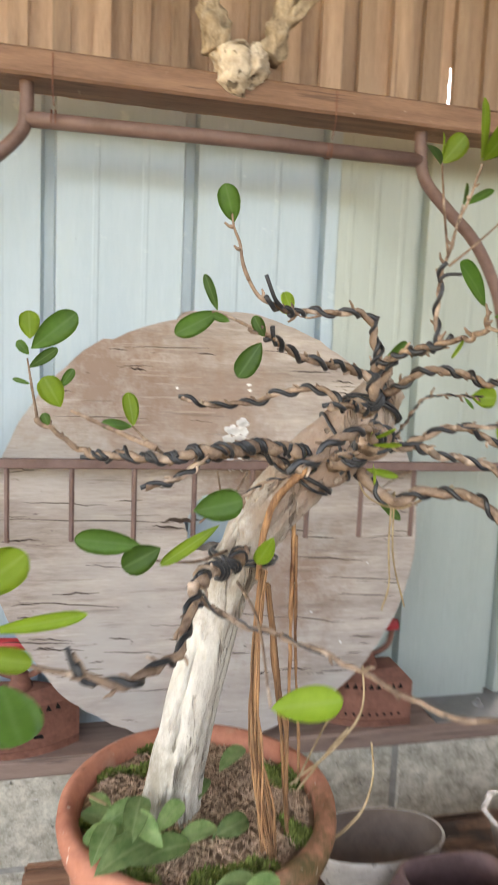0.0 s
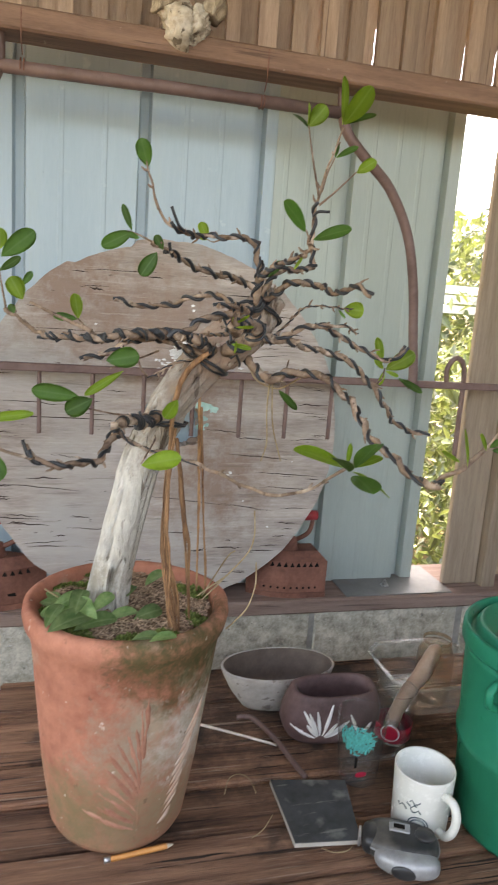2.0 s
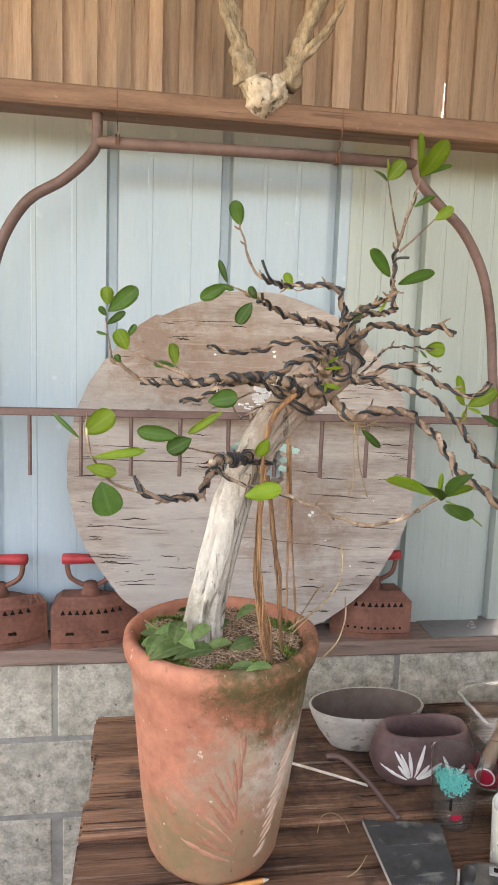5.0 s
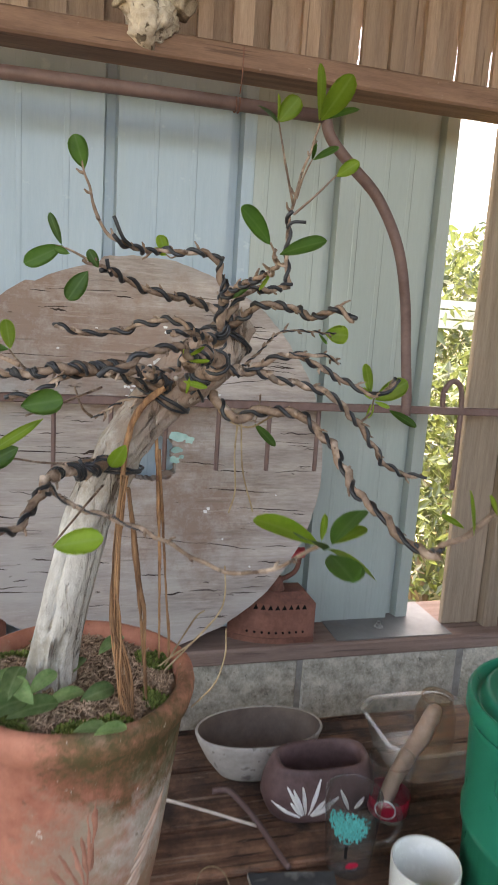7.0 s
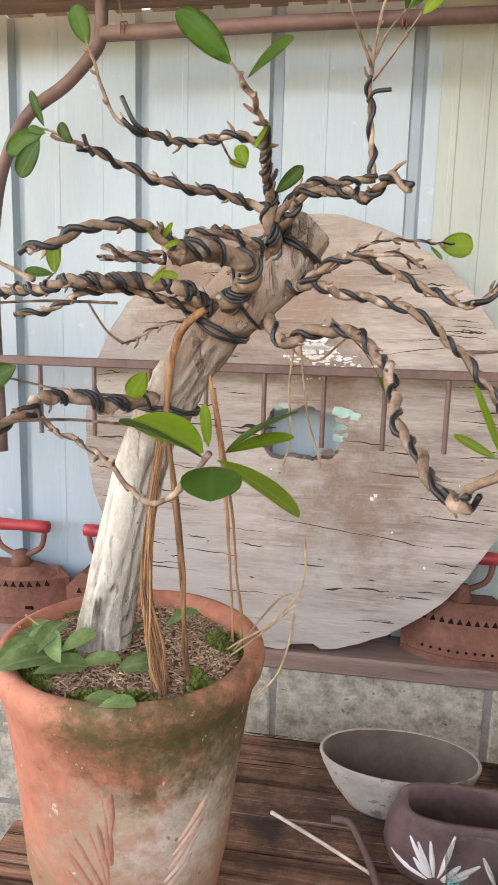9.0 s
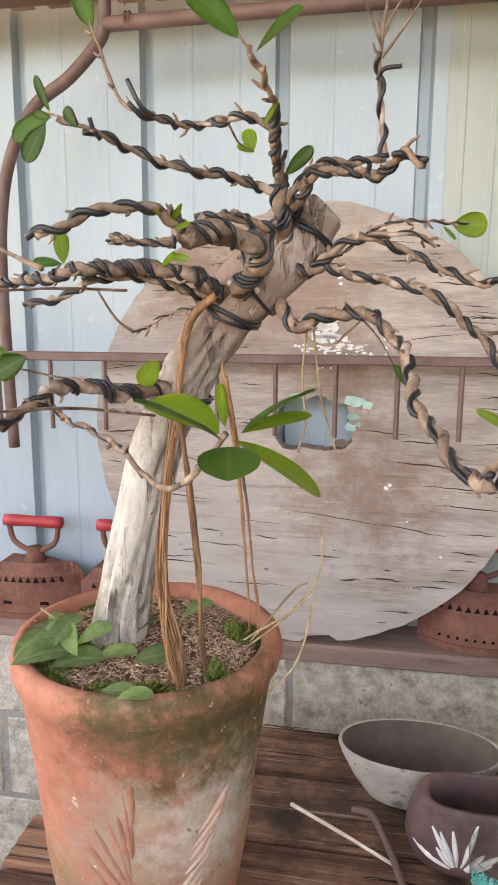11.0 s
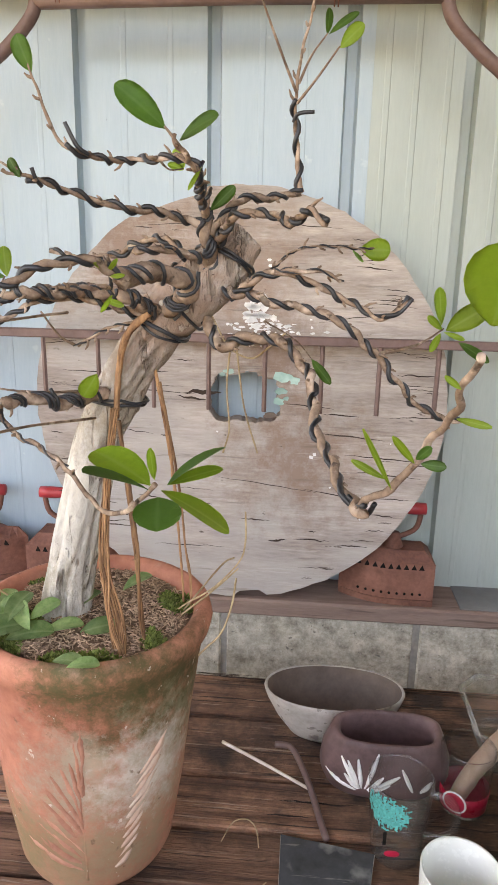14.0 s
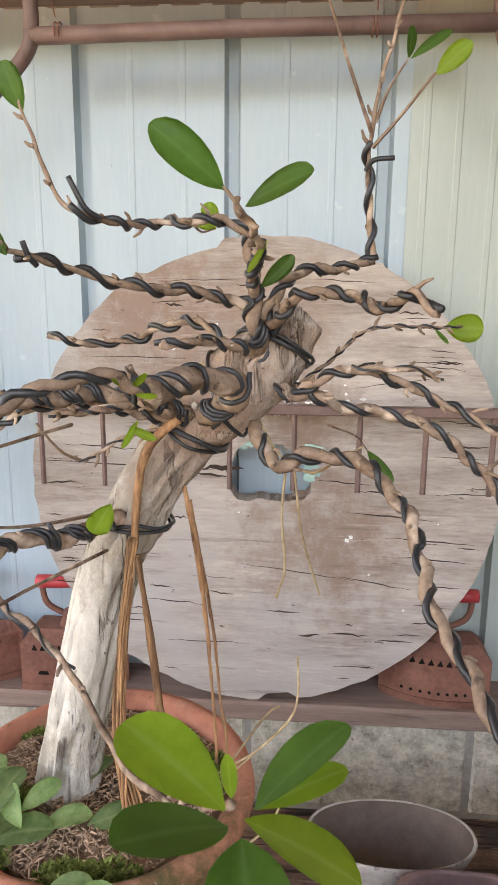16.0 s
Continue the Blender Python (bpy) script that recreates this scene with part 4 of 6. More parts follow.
b_g = branch([(0.225, 0.560, 1.395, 0.0042), (0.208, 0.550, 1.416, 0.0038), (0.186, 0.562, 1.427, 0.0035), (0.160, 0.575, 1.423, 0.0032), (0.132, 0.590, 1.411, 0.0030), (0.098, 0.592, 1.408, 0.0027), (0.067, 0.587, 1.414, 0.0025)], 0.016, 0.0, 1.0, 1)
b_h = branch([(0.186, 0.560, 1.350, 0.0085), (0.165, 0.530, 1.373, 0.0073), (0.137, 0.522, 1.379, 0.0063), (0.092, 0.498, 1.378, 0.0055), (0.045, 0.500, 1.372, 0.0047), (0.006, 0.520, 1.368, 0.0040), (-0.020, 0.535, 1.372, 0.0033), (-0.058, 0.555, 1.395, 0.0026)], 0.012, 0, 0.8, 1)
twig(b_h, (0.037, 0.503, 1.378), (0.007, 0.52, 1.389), (-0.030, 0.525, 1.405), 0.0022)
twig(b_h, (-0.058, 0.555, 1.395), (-0.063, 0.555, 1.425), (-0.066, 0.555, 1.445), 0.0011)
leaf(b_h, (-0.064, 0.555, 1.461), (-0.065, 0.555, 1.484), 0.0168, (0.07, -1.00, -0.05), 1)
leaf(b_h, (-0.063, 0.555, 1.453), (-0.027, 0.555, 1.484), 0.0224, (0.07, -1.00, -0.04), 0)
leaf(b_h, (-0.065, 0.555, 1.448), (-0.074, 0.555, 1.459), 0.0084, (0.07, -1.00, -0.03), 0)
leaf(b_h, (-0.065, 0.555, 1.437), (-0.042, 0.555, 1.454), 0.0098, (0.07, -1.00, -0.02), 0)
leaf(b_h, (-0.038, 0.530, 1.407), (-0.051, 0.530, 1.431), 0.0203, (0.04, -1.00, 0.02), 1)
leaf(b_h, (-0.038, 0.530, 1.423), (-0.028, 0.530, 1.438), 0.0081, (0.04, -1.00, -0.00), 0)
leaf(b_h, (-0.063, 0.550, 1.424), (-0.077, 0.550, 1.428), 0.0042, (0.07, -1.00, -0.00), 0)
twig(b_h, (0.045, 0.500, 1.372), (0.032, 0.54, 1.38), (0.022, 0.575, 1.388), 0.0012)
leaf(b_h, (0.023, 0.577, 1.388), (0.018, 0.585, 1.418), 0.0150, (0.2, -0.95, 0.1), 1)
leaf(b_h, (0.022, 0.576, 1.388), (-0.006, 0.572, 1.390), 0.0110, (-0.04, -0.9, 0.4), 0)
leaf(b_h, (-0.048, 0.540, 1.391), (-0.052, 0.540, 1.401), 0.0082, (0.05, -1.00, 0.04), 0)
b_h_low = branch([(0.180, 0.550, 1.352, 0.0045), (0.135, 0.530, 1.367, 0.0037), (0.085, 0.510, 1.370, 0.0031), (0.052, 0.500, 1.353, 0.0025), (0.029, 0.490, 1.349, 0.0020)], 0.014, 0.0, 1.0, 1)
b_i = branch([(0.201, 0.535, 1.361, 0.0095), (0.220, 0.505, 1.379, 0.0092), (0.220, 0.485, 1.393, 0.0090), (0.207, 0.465, 1.399, 0.0088), (0.194, 0.440, 1.396, 0.0087), (0.181, 0.420, 1.390, 0.0085)], 0.016, 0.0, 1.0, 1)
b_j = branch([(0.185, 0.420, 1.391, 0.0048), (0.177, 0.405, 1.398, 0.0043), (0.169, 0.395, 1.408, 0.0039), (0.146, 0.375, 1.404, 0.0036), (0.120, 0.358, 1.392, 0.0033), (0.109, 0.352, 1.385, 0.0030)], 0.016, 0.0, 1.0, 1)
b_k = branch([(0.226, 0.540, 1.410, 0.0045), (0.210, 0.520, 1.415, 0.0039), (0.195, 0.505, 1.416, 0.0034), (0.177, 0.490, 1.416, 0.0030)], 0.014, 0.0, 1.0, 1)
b_m0 = branch([(0.181, 0.420, 1.391, 0.0040), (0.176, 0.410, 1.404, 0.0029), (0.177, 0.405, 1.410, 0.0020)], 0.0, 0.0, 1.0, 1)
leaf(b_m0, (0.177, 0.405, 1.398), (0.189, 0.390, 1.408), 0.0039, (0.28, -0.95, -0.14), 1)
leaf(b_m0, (0.179, 0.405, 1.395), (0.194, 0.390, 1.397), 0.0039, (0.27, -0.95, -0.14), 1)
leaf(b_m0, (0.175, 0.405, 1.378), (0.193, 0.390, 1.375), 0.0055, (0.28, -0.95, -0.10), 1)
leaf(b_m0, (0.177, 0.405, 1.400), (0.172, 0.390, 1.405), 0.0036, (0.28, -0.95, -0.15), 1)
leaf(b_m0, (0.181, 0.405, 1.382), (0.176, 0.390, 1.370), 0.0039, (0.27, -0.96, -0.11), 1)
b_stub = branch([(0.173, 0.420, 1.386, 0.0028), (0.164, 0.410, 1.386, 0.0024), (0.150, 0.400, 1.387, 0.0021), (0.140, 0.390, 1.386, 0.0018)], 0.012, 0.0, 1.0, 1)
b_l = branch([(0.128, 0.585, 1.272, 0.0075), (0.119, 0.545, 1.274, 0.0071), (0.095, 0.510, 1.274, 0.0068), (0.078, 0.480, 1.281, 0.0065), (0.068, 0.455, 1.286, 0.0062)], 0.018, 0.0, 1.0, 1)
b_l2 = branch([(0.063, 0.450, 1.282, 0.0045), (0.045, 0.390, 1.258, 0.0038), (0.017, 0.345, 1.262, 0.0034), (-0.010, 0.335, 1.266, 0.0029), (-0.022, 0.342, 1.281, 0.0025)], 0.02, 0, 0.9, 1)
b_l3 = branch([(0.063, 0.450, 1.282, 0.0035), (0.063, 0.440, 1.272, 0.0029), (0.054, 0.420, 1.267, 0.0024), (0.046, 0.410, 1.258, 0.0020)], 0.02, 0.0, 1.0, 1)
b_r = branch([(0.063, 0.450, 1.282, 0.0030), (0.083, 0.430, 1.265, 0.0027), (0.120, 0.400, 1.260, 0.0026), (0.157, 0.360, 1.254, 0.0024), (0.187, 0.320, 1.246, 0.0022), (0.212, 0.290, 1.250, 0.0021), (0.229, 0.265, 1.266, 0.0019), (0.247, 0.245, 1.287, 0.0018)], 0.022, 0, 0.4, 1)
twig(b_l2, (-0.016, 0.338, 1.270), (-0.045, 0.33, 1.282), (-0.062, 0.29, 1.315), 0.0014)
twig(b_l2, (-0.062, 0.290, 1.315), (-0.066, 0.30, 1.335), (-0.066, 0.305, 1.35), 0.0012)
leaf(b_l2, (-0.068, 0.300, 1.332), (-0.042, 0.300, 1.352), 0.0207, (0.10, -0.98, 0.15), 1)
leaf(b_l2, (-0.062, 0.310, 1.309), (-0.013, 0.310, 1.316), 0.0086, (0.09, -0.98, 0.18), 1)
leaf(b_l2, (-0.066, 0.300, 1.302), (-0.039, 0.300, 1.296), 0.0129, (0.10, -0.98, 0.20), 1)
leaf(b_l2, (-0.052, 0.290, 1.290), (-0.043, 0.290, 1.259), 0.0274, (0.07, -0.97, 0.22), 0)
leaf(b_l2, (-0.071, 0.300, 1.327), (-0.095, 0.300, 1.350), 0.0044, (0.11, -0.98, 0.16), 0)
twig(b_l, (0.110, 0.565, 1.275), (0.07, 0.50, 1.285), (0.030, 0.468, 1.297), 0.0012)
leaf(b_l, (0.039, 0.465, 1.307), (0.011, 0.465, 1.292), 0.0214, (-0.06, -0.99, 0.15), 0)
leaf(b_l, (0.025, 0.465, 1.309), (-0.024, 0.465, 1.315), 0.0189, (-0.04, -0.99, 0.15), 0)
twig(b_l, (0.112, 0.50, 1.36), (0.085, 0.42, 1.358), (0.052, 0.36, 1.352), 0.0010)
leaf(b_l, (0.048, 0.360, 1.359), (0.078, 0.360, 1.365), 0.0194, (-0.09, -0.99, 0.09), 0)
leaf(b_l, (0.064, 0.360, 1.350), (0.029, 0.360, 1.326), 0.0087, (-0.11, -0.99, 0.11), 1)
twig(b_l, (0.118, 0.55, 1.25), (0.10, 0.40, 1.275), (0.074, 0.262, 1.285), 0.0011)
leaf(b_l, (0.074, 0.262, 1.284), (0.104, 0.246, 1.294), 0.0165, (-0.13, -0.85, 0.5), 1)
leaf(b_r, (0.245, 0.241, 1.289), (0.206, 0.267, 1.300), 0.0245, (-0.2, -0.12, 1), 1)
leaf(b_r, (0.247, 0.237, 1.287), (0.219, 0.207, 1.306), 0.0214, (-0.15, -0.3, 1), 0)
leaf(b_r, (0.254, 0.242, 1.289), (0.284, 0.264, 1.306), 0.0235, (-0.35, 0.1, 1), 0)
leaf(b_r, (0.252, 0.241, 1.286), (0.290, 0.243, 1.262), 0.0200, (0.35, -0.15, 0.9), 1)
leaf(b_r, (0.251, 0.235, 1.284), (0.256, 0.206, 1.276), 0.0255, (0, -0.05, 1), 0)
leaf(b_r, (0.255, 0.242, 1.289), (0.284, 0.254, 1.296), 0.0107, (0.2, -0.3, 1), 1)
leaf(b_r, (0.247, 0.243, 1.290), (0.246, 0.238, 1.310), 0.0053, (0, -0.8, 0.6), 1)
b_m = branch([(0.232, 0.555, 1.352, 0.0056), (0.248, 0.525, 1.330, 0.0054), (0.262, 0.512, 1.337, 0.0053), (0.288, 0.499, 1.342, 0.0051), (0.313, 0.482, 1.336, 0.0050), (0.333, 0.455, 1.318, 0.0049), (0.338, 0.420, 1.298, 0.0048), (0.346, 0.380, 1.276, 0.0047), (0.362, 0.322, 1.256, 0.0046), (0.369, 0.296, 1.258, 0.0045)], 0.019, 0.0, 1.0, 1)
shoot = branch([(0.366, 0.303, 1.256, 0.0036), (0.385, 0.275, 1.286, 0.0032), (0.401, 0.250, 1.320, 0.0029), (0.404, 0.225, 1.342, 0.0027), (0.401, 0.205, 1.354, 0.0024), (0.401, 0.180, 1.373, 0.0022)], 0.0, 0.0, 1.0, 1)
leaf(shoot, (0.401, 0.170, 1.386), (0.404, 0.152, 1.418), 0.0330, (-0.25, -0.97, 0.08), 1)
leaf(shoot, (0.392, 0.260, 1.301), (0.377, 0.250, 1.319), 0.0046, (-0.16, -0.95, 0.26), 1)
leaf(shoot, (0.391, 0.255, 1.305), (0.398, 0.250, 1.314), 0.0058, (-0.16, -0.95, 0.25), 0)
leaf(shoot, (0.394, 0.255, 1.303), (0.407, 0.250, 1.303), 0.0064, (-0.17, -0.95, 0.26), 0)
leaf(shoot, (0.382, 0.270, 1.281), (0.361, 0.250, 1.322), 0.0034, (-0.13, -0.95, 0.30), 1)
leaf(shoot, (0.399, 0.200, 1.355), (0.391, 0.200, 1.361), 0.0032, (-0.22, -0.97, 0.15), 1)
leaf(shoot, (0.402, 0.220, 1.337), (0.414, 0.200, 1.338), 0.0040, (-0.21, -0.96, 0.19), 1)
leaf(shoot, (0.379, 0.280, 1.285), (0.358, 0.280, 1.296), 0.0048, (-0.12, -0.95, 0.28), 1)
b_n = branch([(0.250, 0.550, 1.378, 0.0052), (0.275, 0.525, 1.380, 0.0048), (0.317, 0.525, 1.371, 0.0044), (0.351, 0.528, 1.360, 0.0041), (0.376, 0.530, 1.345, 0.0038), (0.396, 0.530, 1.327, 0.0036), (0.418, 0.535, 1.300, 0.0033), (0.432, 0.540, 1.283, 0.0031), (0.462, 0.545, 1.265, 0.0028), (0.487, 0.540, 1.265, 0.0026)], 0.017, 0.0, 1.0, 1)
twig(b_n, (0.396, 0.530, 1.327), (0.445, 0.610, 1.328), (0.487, 0.690, 1.338), 0.0014)
leaf(b_n, (0.486, 0.700, 1.342), (0.484, 0.722, 1.384), 0.0140, (-0.19, -0.95, 0.2), 1)
leaf(b_n, (0.490, 0.692, 1.336), (0.530, 0.680, 1.364), 0.0270, (-0.20, -0.98, 0.10), 1)
leaf(b_n, (0.500, 0.668, 1.326), (0.528, 0.640, 1.308), 0.0120, (-0.21, -0.8, 0.4), 0)
leaf(b_n, (0.486, 0.692, 1.336), (0.468, 0.690, 1.352), 0.0090, (-0.19, -0.98, 0.11), 1)
leaf(b_n, (0.482, 0.680, 1.334), (0.470, 0.668, 1.314), 0.0085, (-0.16, -0.98, 0.13), 1)
leaf(b_n, (0.488, 0.690, 1.334), (0.512, 0.690, 1.326), 0.0065, (-0.16, -0.98, 0.13), 1)
b_o = branch([(0.255, 0.545, 1.376, 0.0042), (0.268, 0.525, 1.384, 0.0038), (0.299, 0.505, 1.401, 0.0035), (0.338, 0.515, 1.388, 0.0032), (0.373, 0.515, 1.372, 0.0029), (0.395, 0.490, 1.364, 0.0026), (0.415, 0.488, 1.378, 0.0024)], 0.017, 0.0, 1.0, 1)
b_o2 = branch([(0.299, 0.503, 1.401, 0.0026), (0.327, 0.500, 1.400, 0.0022), (0.347, 0.505, 1.399, 0.0019), (0.357, 0.510, 1.393, 0.0016)], 0.016, 0.0, 1.0, 1)
b_p = branch([(0.262, 0.550, 1.383, 0.0018), (0.285, 0.575, 1.395, 0.0016), (0.314, 0.598, 1.420, 0.0014), (0.342, 0.598, 1.424, 0.0012), (0.378, 0.610, 1.423, 0.0010), (0.395, 0.620, 1.424, 0.0009)], 0.012, 0.0, 1.0, 1)
leaf(b_p, (0.381, 0.620, 1.423), (0.412, 0.620, 1.422), 0.0229, (-0.20, -0.98, 0.03), 1)
leaf(b_p, (0.373, 0.620, 1.422), (0.385, 0.620, 1.410), 0.0038, (-0.19, -0.98, 0.03), 0)
b_q = branch([(0.173, 0.550, 1.351, 0.0022), (0.141, 0.545, 1.344, 0.0019), (0.124, 0.540, 1.335, 0.0017), (0.108, 0.535, 1.325, 0.0015)], 0.012, 0.0, 1.0, 1)
twig(b_q, (0.105, 0.535, 1.326), (0.095, 0.520, 1.337), (0.087, 0.500, 1.360), 0.0012)
leaf(b_q, (0.137, 0.500, 1.304), (0.123, 0.500, 1.282), 0.0178, (0.30, -0.95, 0.08), 1)
twig(b_m, (0.288, 0.560, 1.352), (0.318, 0.67, 1.322), (0.338, 0.755, 1.290), 0.0008)
leaf(b_m, (0.338, 0.758, 1.289), (0.363, 0.732, 1.262), 0.0125, (-0.31, -0.8, 0.45), 0)
wire_end(b_a, (0.136, 0.503, 1.494), (0.128, 0.497, 1.500), (0.119, 0.494, 1.518))
wire_end(b_c, (0.309, 0.574, 1.534), (0.314, 0.568, 1.540), (0.328, 0.566, 1.541))
wire_end(b_f, (0.116, 0.443, 1.462), (0.113, 0.439, 1.467), (0.111, 0.436, 1.475))
wire_end(b_o, (0.395, 0.488, 1.364), (0.407, 0.486, 1.368), (0.418, 0.487, 1.381))
wire_end(b_m, (0.360, 0.320, 1.260), (0.372, 0.312, 1.250), (0.376, 0.300, 1.262))
wire_end(b_l2, (-0.008, 0.333, 1.266), (-0.018, 0.335, 1.272), (-0.024, 0.338, 1.287))

# ---- fallen leaves and dry stems in the pot ----
for i, (x, y, l, a, tip_z) in enumerate(((0.005, 0.552, 0.042, 2.5, 0.012), (0.012, 0.525, 0.045, 2.9, 0.008), (0.02, 0.503, 0.046, 0.5, 0.006), (0.05, 0.508, 0.042, 0.1, 0.010), (0.083, 0.522, 0.034, 0.3, 0.006),
                                         (0.094, 0.575, 0.026, 0.9, 0.010), (0.118, 0.533, 0.032, 0.4, 0.004), (0.108, 0.462, 0.028, -0.2, 0.004), (0.127, 0.452, 0.026, 0.1, 0.003), (0.0, 0.575, 0.03, 1.9, 0.012), (0.137, 0.63, 0.03, 0.6, 0.012),
                                         (0.030, 0.530, 0.036, 1.3, 0.016), (0.015, 0.545, 0.032, 0.2, 0.018), (0.040, 0.520, 0.030, 2.2, 0.014), (0.060, 0.530, 0.028, 0.7, 0.012), (0.000, 0.515, 0.030, 1.1, 0.014))):
    z = 1.019 + 0.004 * (i % 3) + (0.008 if i > 10 else 0)
    l *= 1.25
    d = Vector((math.cos(a), math.sin(a), 0)) * l / 2
    thing("fallen_leaf", blade((x - d.x, y - d.y, z), (x + d.x, y + d.y, z + tip_z), l * 0.52, (0.45 * math.sin(2.3 * i), -0.35 + 0.3 * math.cos(1.7 * i), 1), 0.35, 0.3), DRYLEAF, "cut green leaf lying on the soil", "leaf", "leaves on the soil", smooth=True)
for pts in ([(0.185, 0.595, 1.006), (0.205, 0.60, 1.02), (0.236, 0.6, 1.042), (0.264, 0.6, 1.075), (0.271, 0.6, 1.10), (0.27, 0.605, 1.135)], [(0.195, 0.59, 1.006), (0.236, 0.61, 1.035), (0.262, 0.615, 1.06)],
            [(0.226, 0.548, 0.985), (0.236, 0.541, 1.0), (0.252, 0.54, 1.02), (0.262, 0.545, 1.05), (0.265, 0.56, 1.075)], [(0.2, 0.60, 1.01), (0.24, 0.63, 1.055), (0.255, 0.64, 1.062)],
            [(0.01, 0.585, 1.012), (0.005, 0.57, 1.03), (-0.012, 0.565, 1.045)]):
    thing("dry_stem", tube(smooth_path([p + (0.0011,) for p in pts], 6), None, 6, wobble=0.2), STRAW, "thin dry straw-coloured stem in the soil", "stem", "dry stems", smooth=True)

# ---- on the disc: paint, cracks, spots ----


def flake(name, x, z, w, h, material, seed, label=""):
    g = random.Random(seed)
    n = 11
    outline = []
    for k in range(n):
        a = 2 * math.pi * k / n
        q = g.uniform(0.55, 1.0)
        outline.append((x + w / 2 * q * math.cos(a), z + h / 2 * q * math.sin(a)))
    bm = prism(outline, -0.0022, 0.0005)
    for v in bm.verts:
        v.co.y += disc_y(v.co.z)
    return part(name, bm, material, disc, label)


g = random.Random(11)
for k in range(70):
    x, z = g.gauss(0.255, 0.035), g.gauss(1.284, 0.012)
    flake("paint_flake", x, z, g.uniform(0.004, 0.016), g.uniform(0.002, 0.008), WHITE, k, "chip of white paint")
for k in range(22):
    flake("paint_flake", g.gauss(0.243, 0.013), g.gauss(1.314, 0.013), g.uniform(0.012, 0.028), g.uniform(0.009, 0.02), WHITE, 100 + k, "chip of white paint")
for k, (x, z) in enumerate(((0.358, 1.053), (0.352, 1.048), (0.26, 1.41), (0.262, 1.40), (0.13, 1.40), (0.06, 1.36), (0.45, 0.93), (0.39, 0.99), (0.17, 1.09), (0.5, 1.08))):
    flake("paint_flake", x, z, 0.011 - 0.0008 * k, 0.009 - 0.0007 * k, WHITE, 200 + k, "chip of white paint")
for k, (x, z, w, h) in enumerate(((0.293, 1.198, 0.04, 0.022), (0.315, 1.192, 0.02, 0.014), (0.288, 1.172, 0.024, 0.013), (0.286, 1.152, 0.022, 0.013), (0.30, 1.158, 0.012, 0.008), (0.19, 1.206, 0.022, 0.01), (0.178, 1.20, 0.012, 0.008), (0.27, 1.125, 0.03, 0.012))):
    flake("paint_flake", x, z, 1.25 * w, 1.25 * h, FLAKE if k < 7 else BOWLIN, 300 + k, "flake of pale green paint" if k < 7 else "")
more = []
g = random.Random(31)
for k in range(64):
    z = g.uniform(0.80, 1.49)
    half = math.sqrt(max(0.0, 0.375 ** 2 - (z - dc[1]) ** 2))
    l = g.uniform(0.02, 0.09)
    at_rim = g.random() < 0.6
    x = dc[0] + (g.choice((-1, 1)) * (half - l * 0.5) if at_rim else g.uniform(-half, half) * 0.8)
    if abs(x - dc[0]) + l / 2 < half + 0.002 and not (abs(x - dc[0] - 0.01) < 0.075 + l / 2 and abs(z - dc[1]) < 0.06):
        more.append((x, z, l, g.uniform(0.0012, 0.0042), g.uniform(-0.12, 0.06)))
for k, (x, z, l, h, tilt) in enumerate(((0.14, 1.163, 0.075, 0.012, 0.02), (0.12, 1.152, 0.06, 0.006, -0.1), (0.345, 1.145, 0.09, 0.003, -0.08), (0.42, 1.09, 0.14, 0.0035, -0.07), (0.49, 1.05, 0.15, 0.003, -0.05), (0.50, 1.018, 0.12, 0.003, -0.07),
                                         (0.42, 1.31, 0.13, 0.002, 0.14), (-0.06, 1.195, 0.14, 0.0025, -0.05), (0.0, 1.165, 0.26, 0.003, -0.03), (-0.05, 1.02, 0.17, 0.003, -0.09), (-0.10, 0.955, 0.12, 0.003, -0.06), (0.06, 0.93, 0.10, 0.0025, -0.07),
                                         (0.0, 1.345, 0.16, 0.002, 0.0), (0.11, 1.47, 0.15, 0.002, 0.03), (0.33, 1.47, 0.12, 0.002, -0.05), (0.27, 0.99, 0.19, 0.002, -0.12), (0.40, 0.975, 0.12, 0.0025, -0.16), (0.12, 0.86, 0.14, 0.002, 0.0),
                                         (0.53, 1.19, 0.08, 0.002, -0.05), (0.54, 1.13, 0.09, 0.0025, 0.03), (-0.14, 1.25, 0.06, 0.002, 0.1), (0.30, 0.88, 0.025, 0.003, 0.05), (0.36, 0.90, 0.015, 0.003, 0.0), (0.06, 1.43, 0.03, 0.006, -0.1), *more)):
    n = 8
    top = [(x + l * (i / n - 0.5), z + tilt * l * (i / n - 0.5) + h * math.sin(math.pi * i / n) * (0.5 + 0.4 * noise.noise(Vector((i * 1.7, k, 0)))) + 0.003 * noise.noise(Vector((i * 0.6, k, 4)))) for i in range(n + 1)]
    low = [(p[0], p[1] - max(0.0004, h * math.sin(math.pi * i / n) * 0.7)) for i, p in enumerate(top)]
    bm = prism(top + low[::-1], -0.0006, 0.001)
    for v in bm.verts:
        v.co.y += disc_y(v.co.z)
    part("crack", bm, CRACK, disc, "dark crack along the grain")


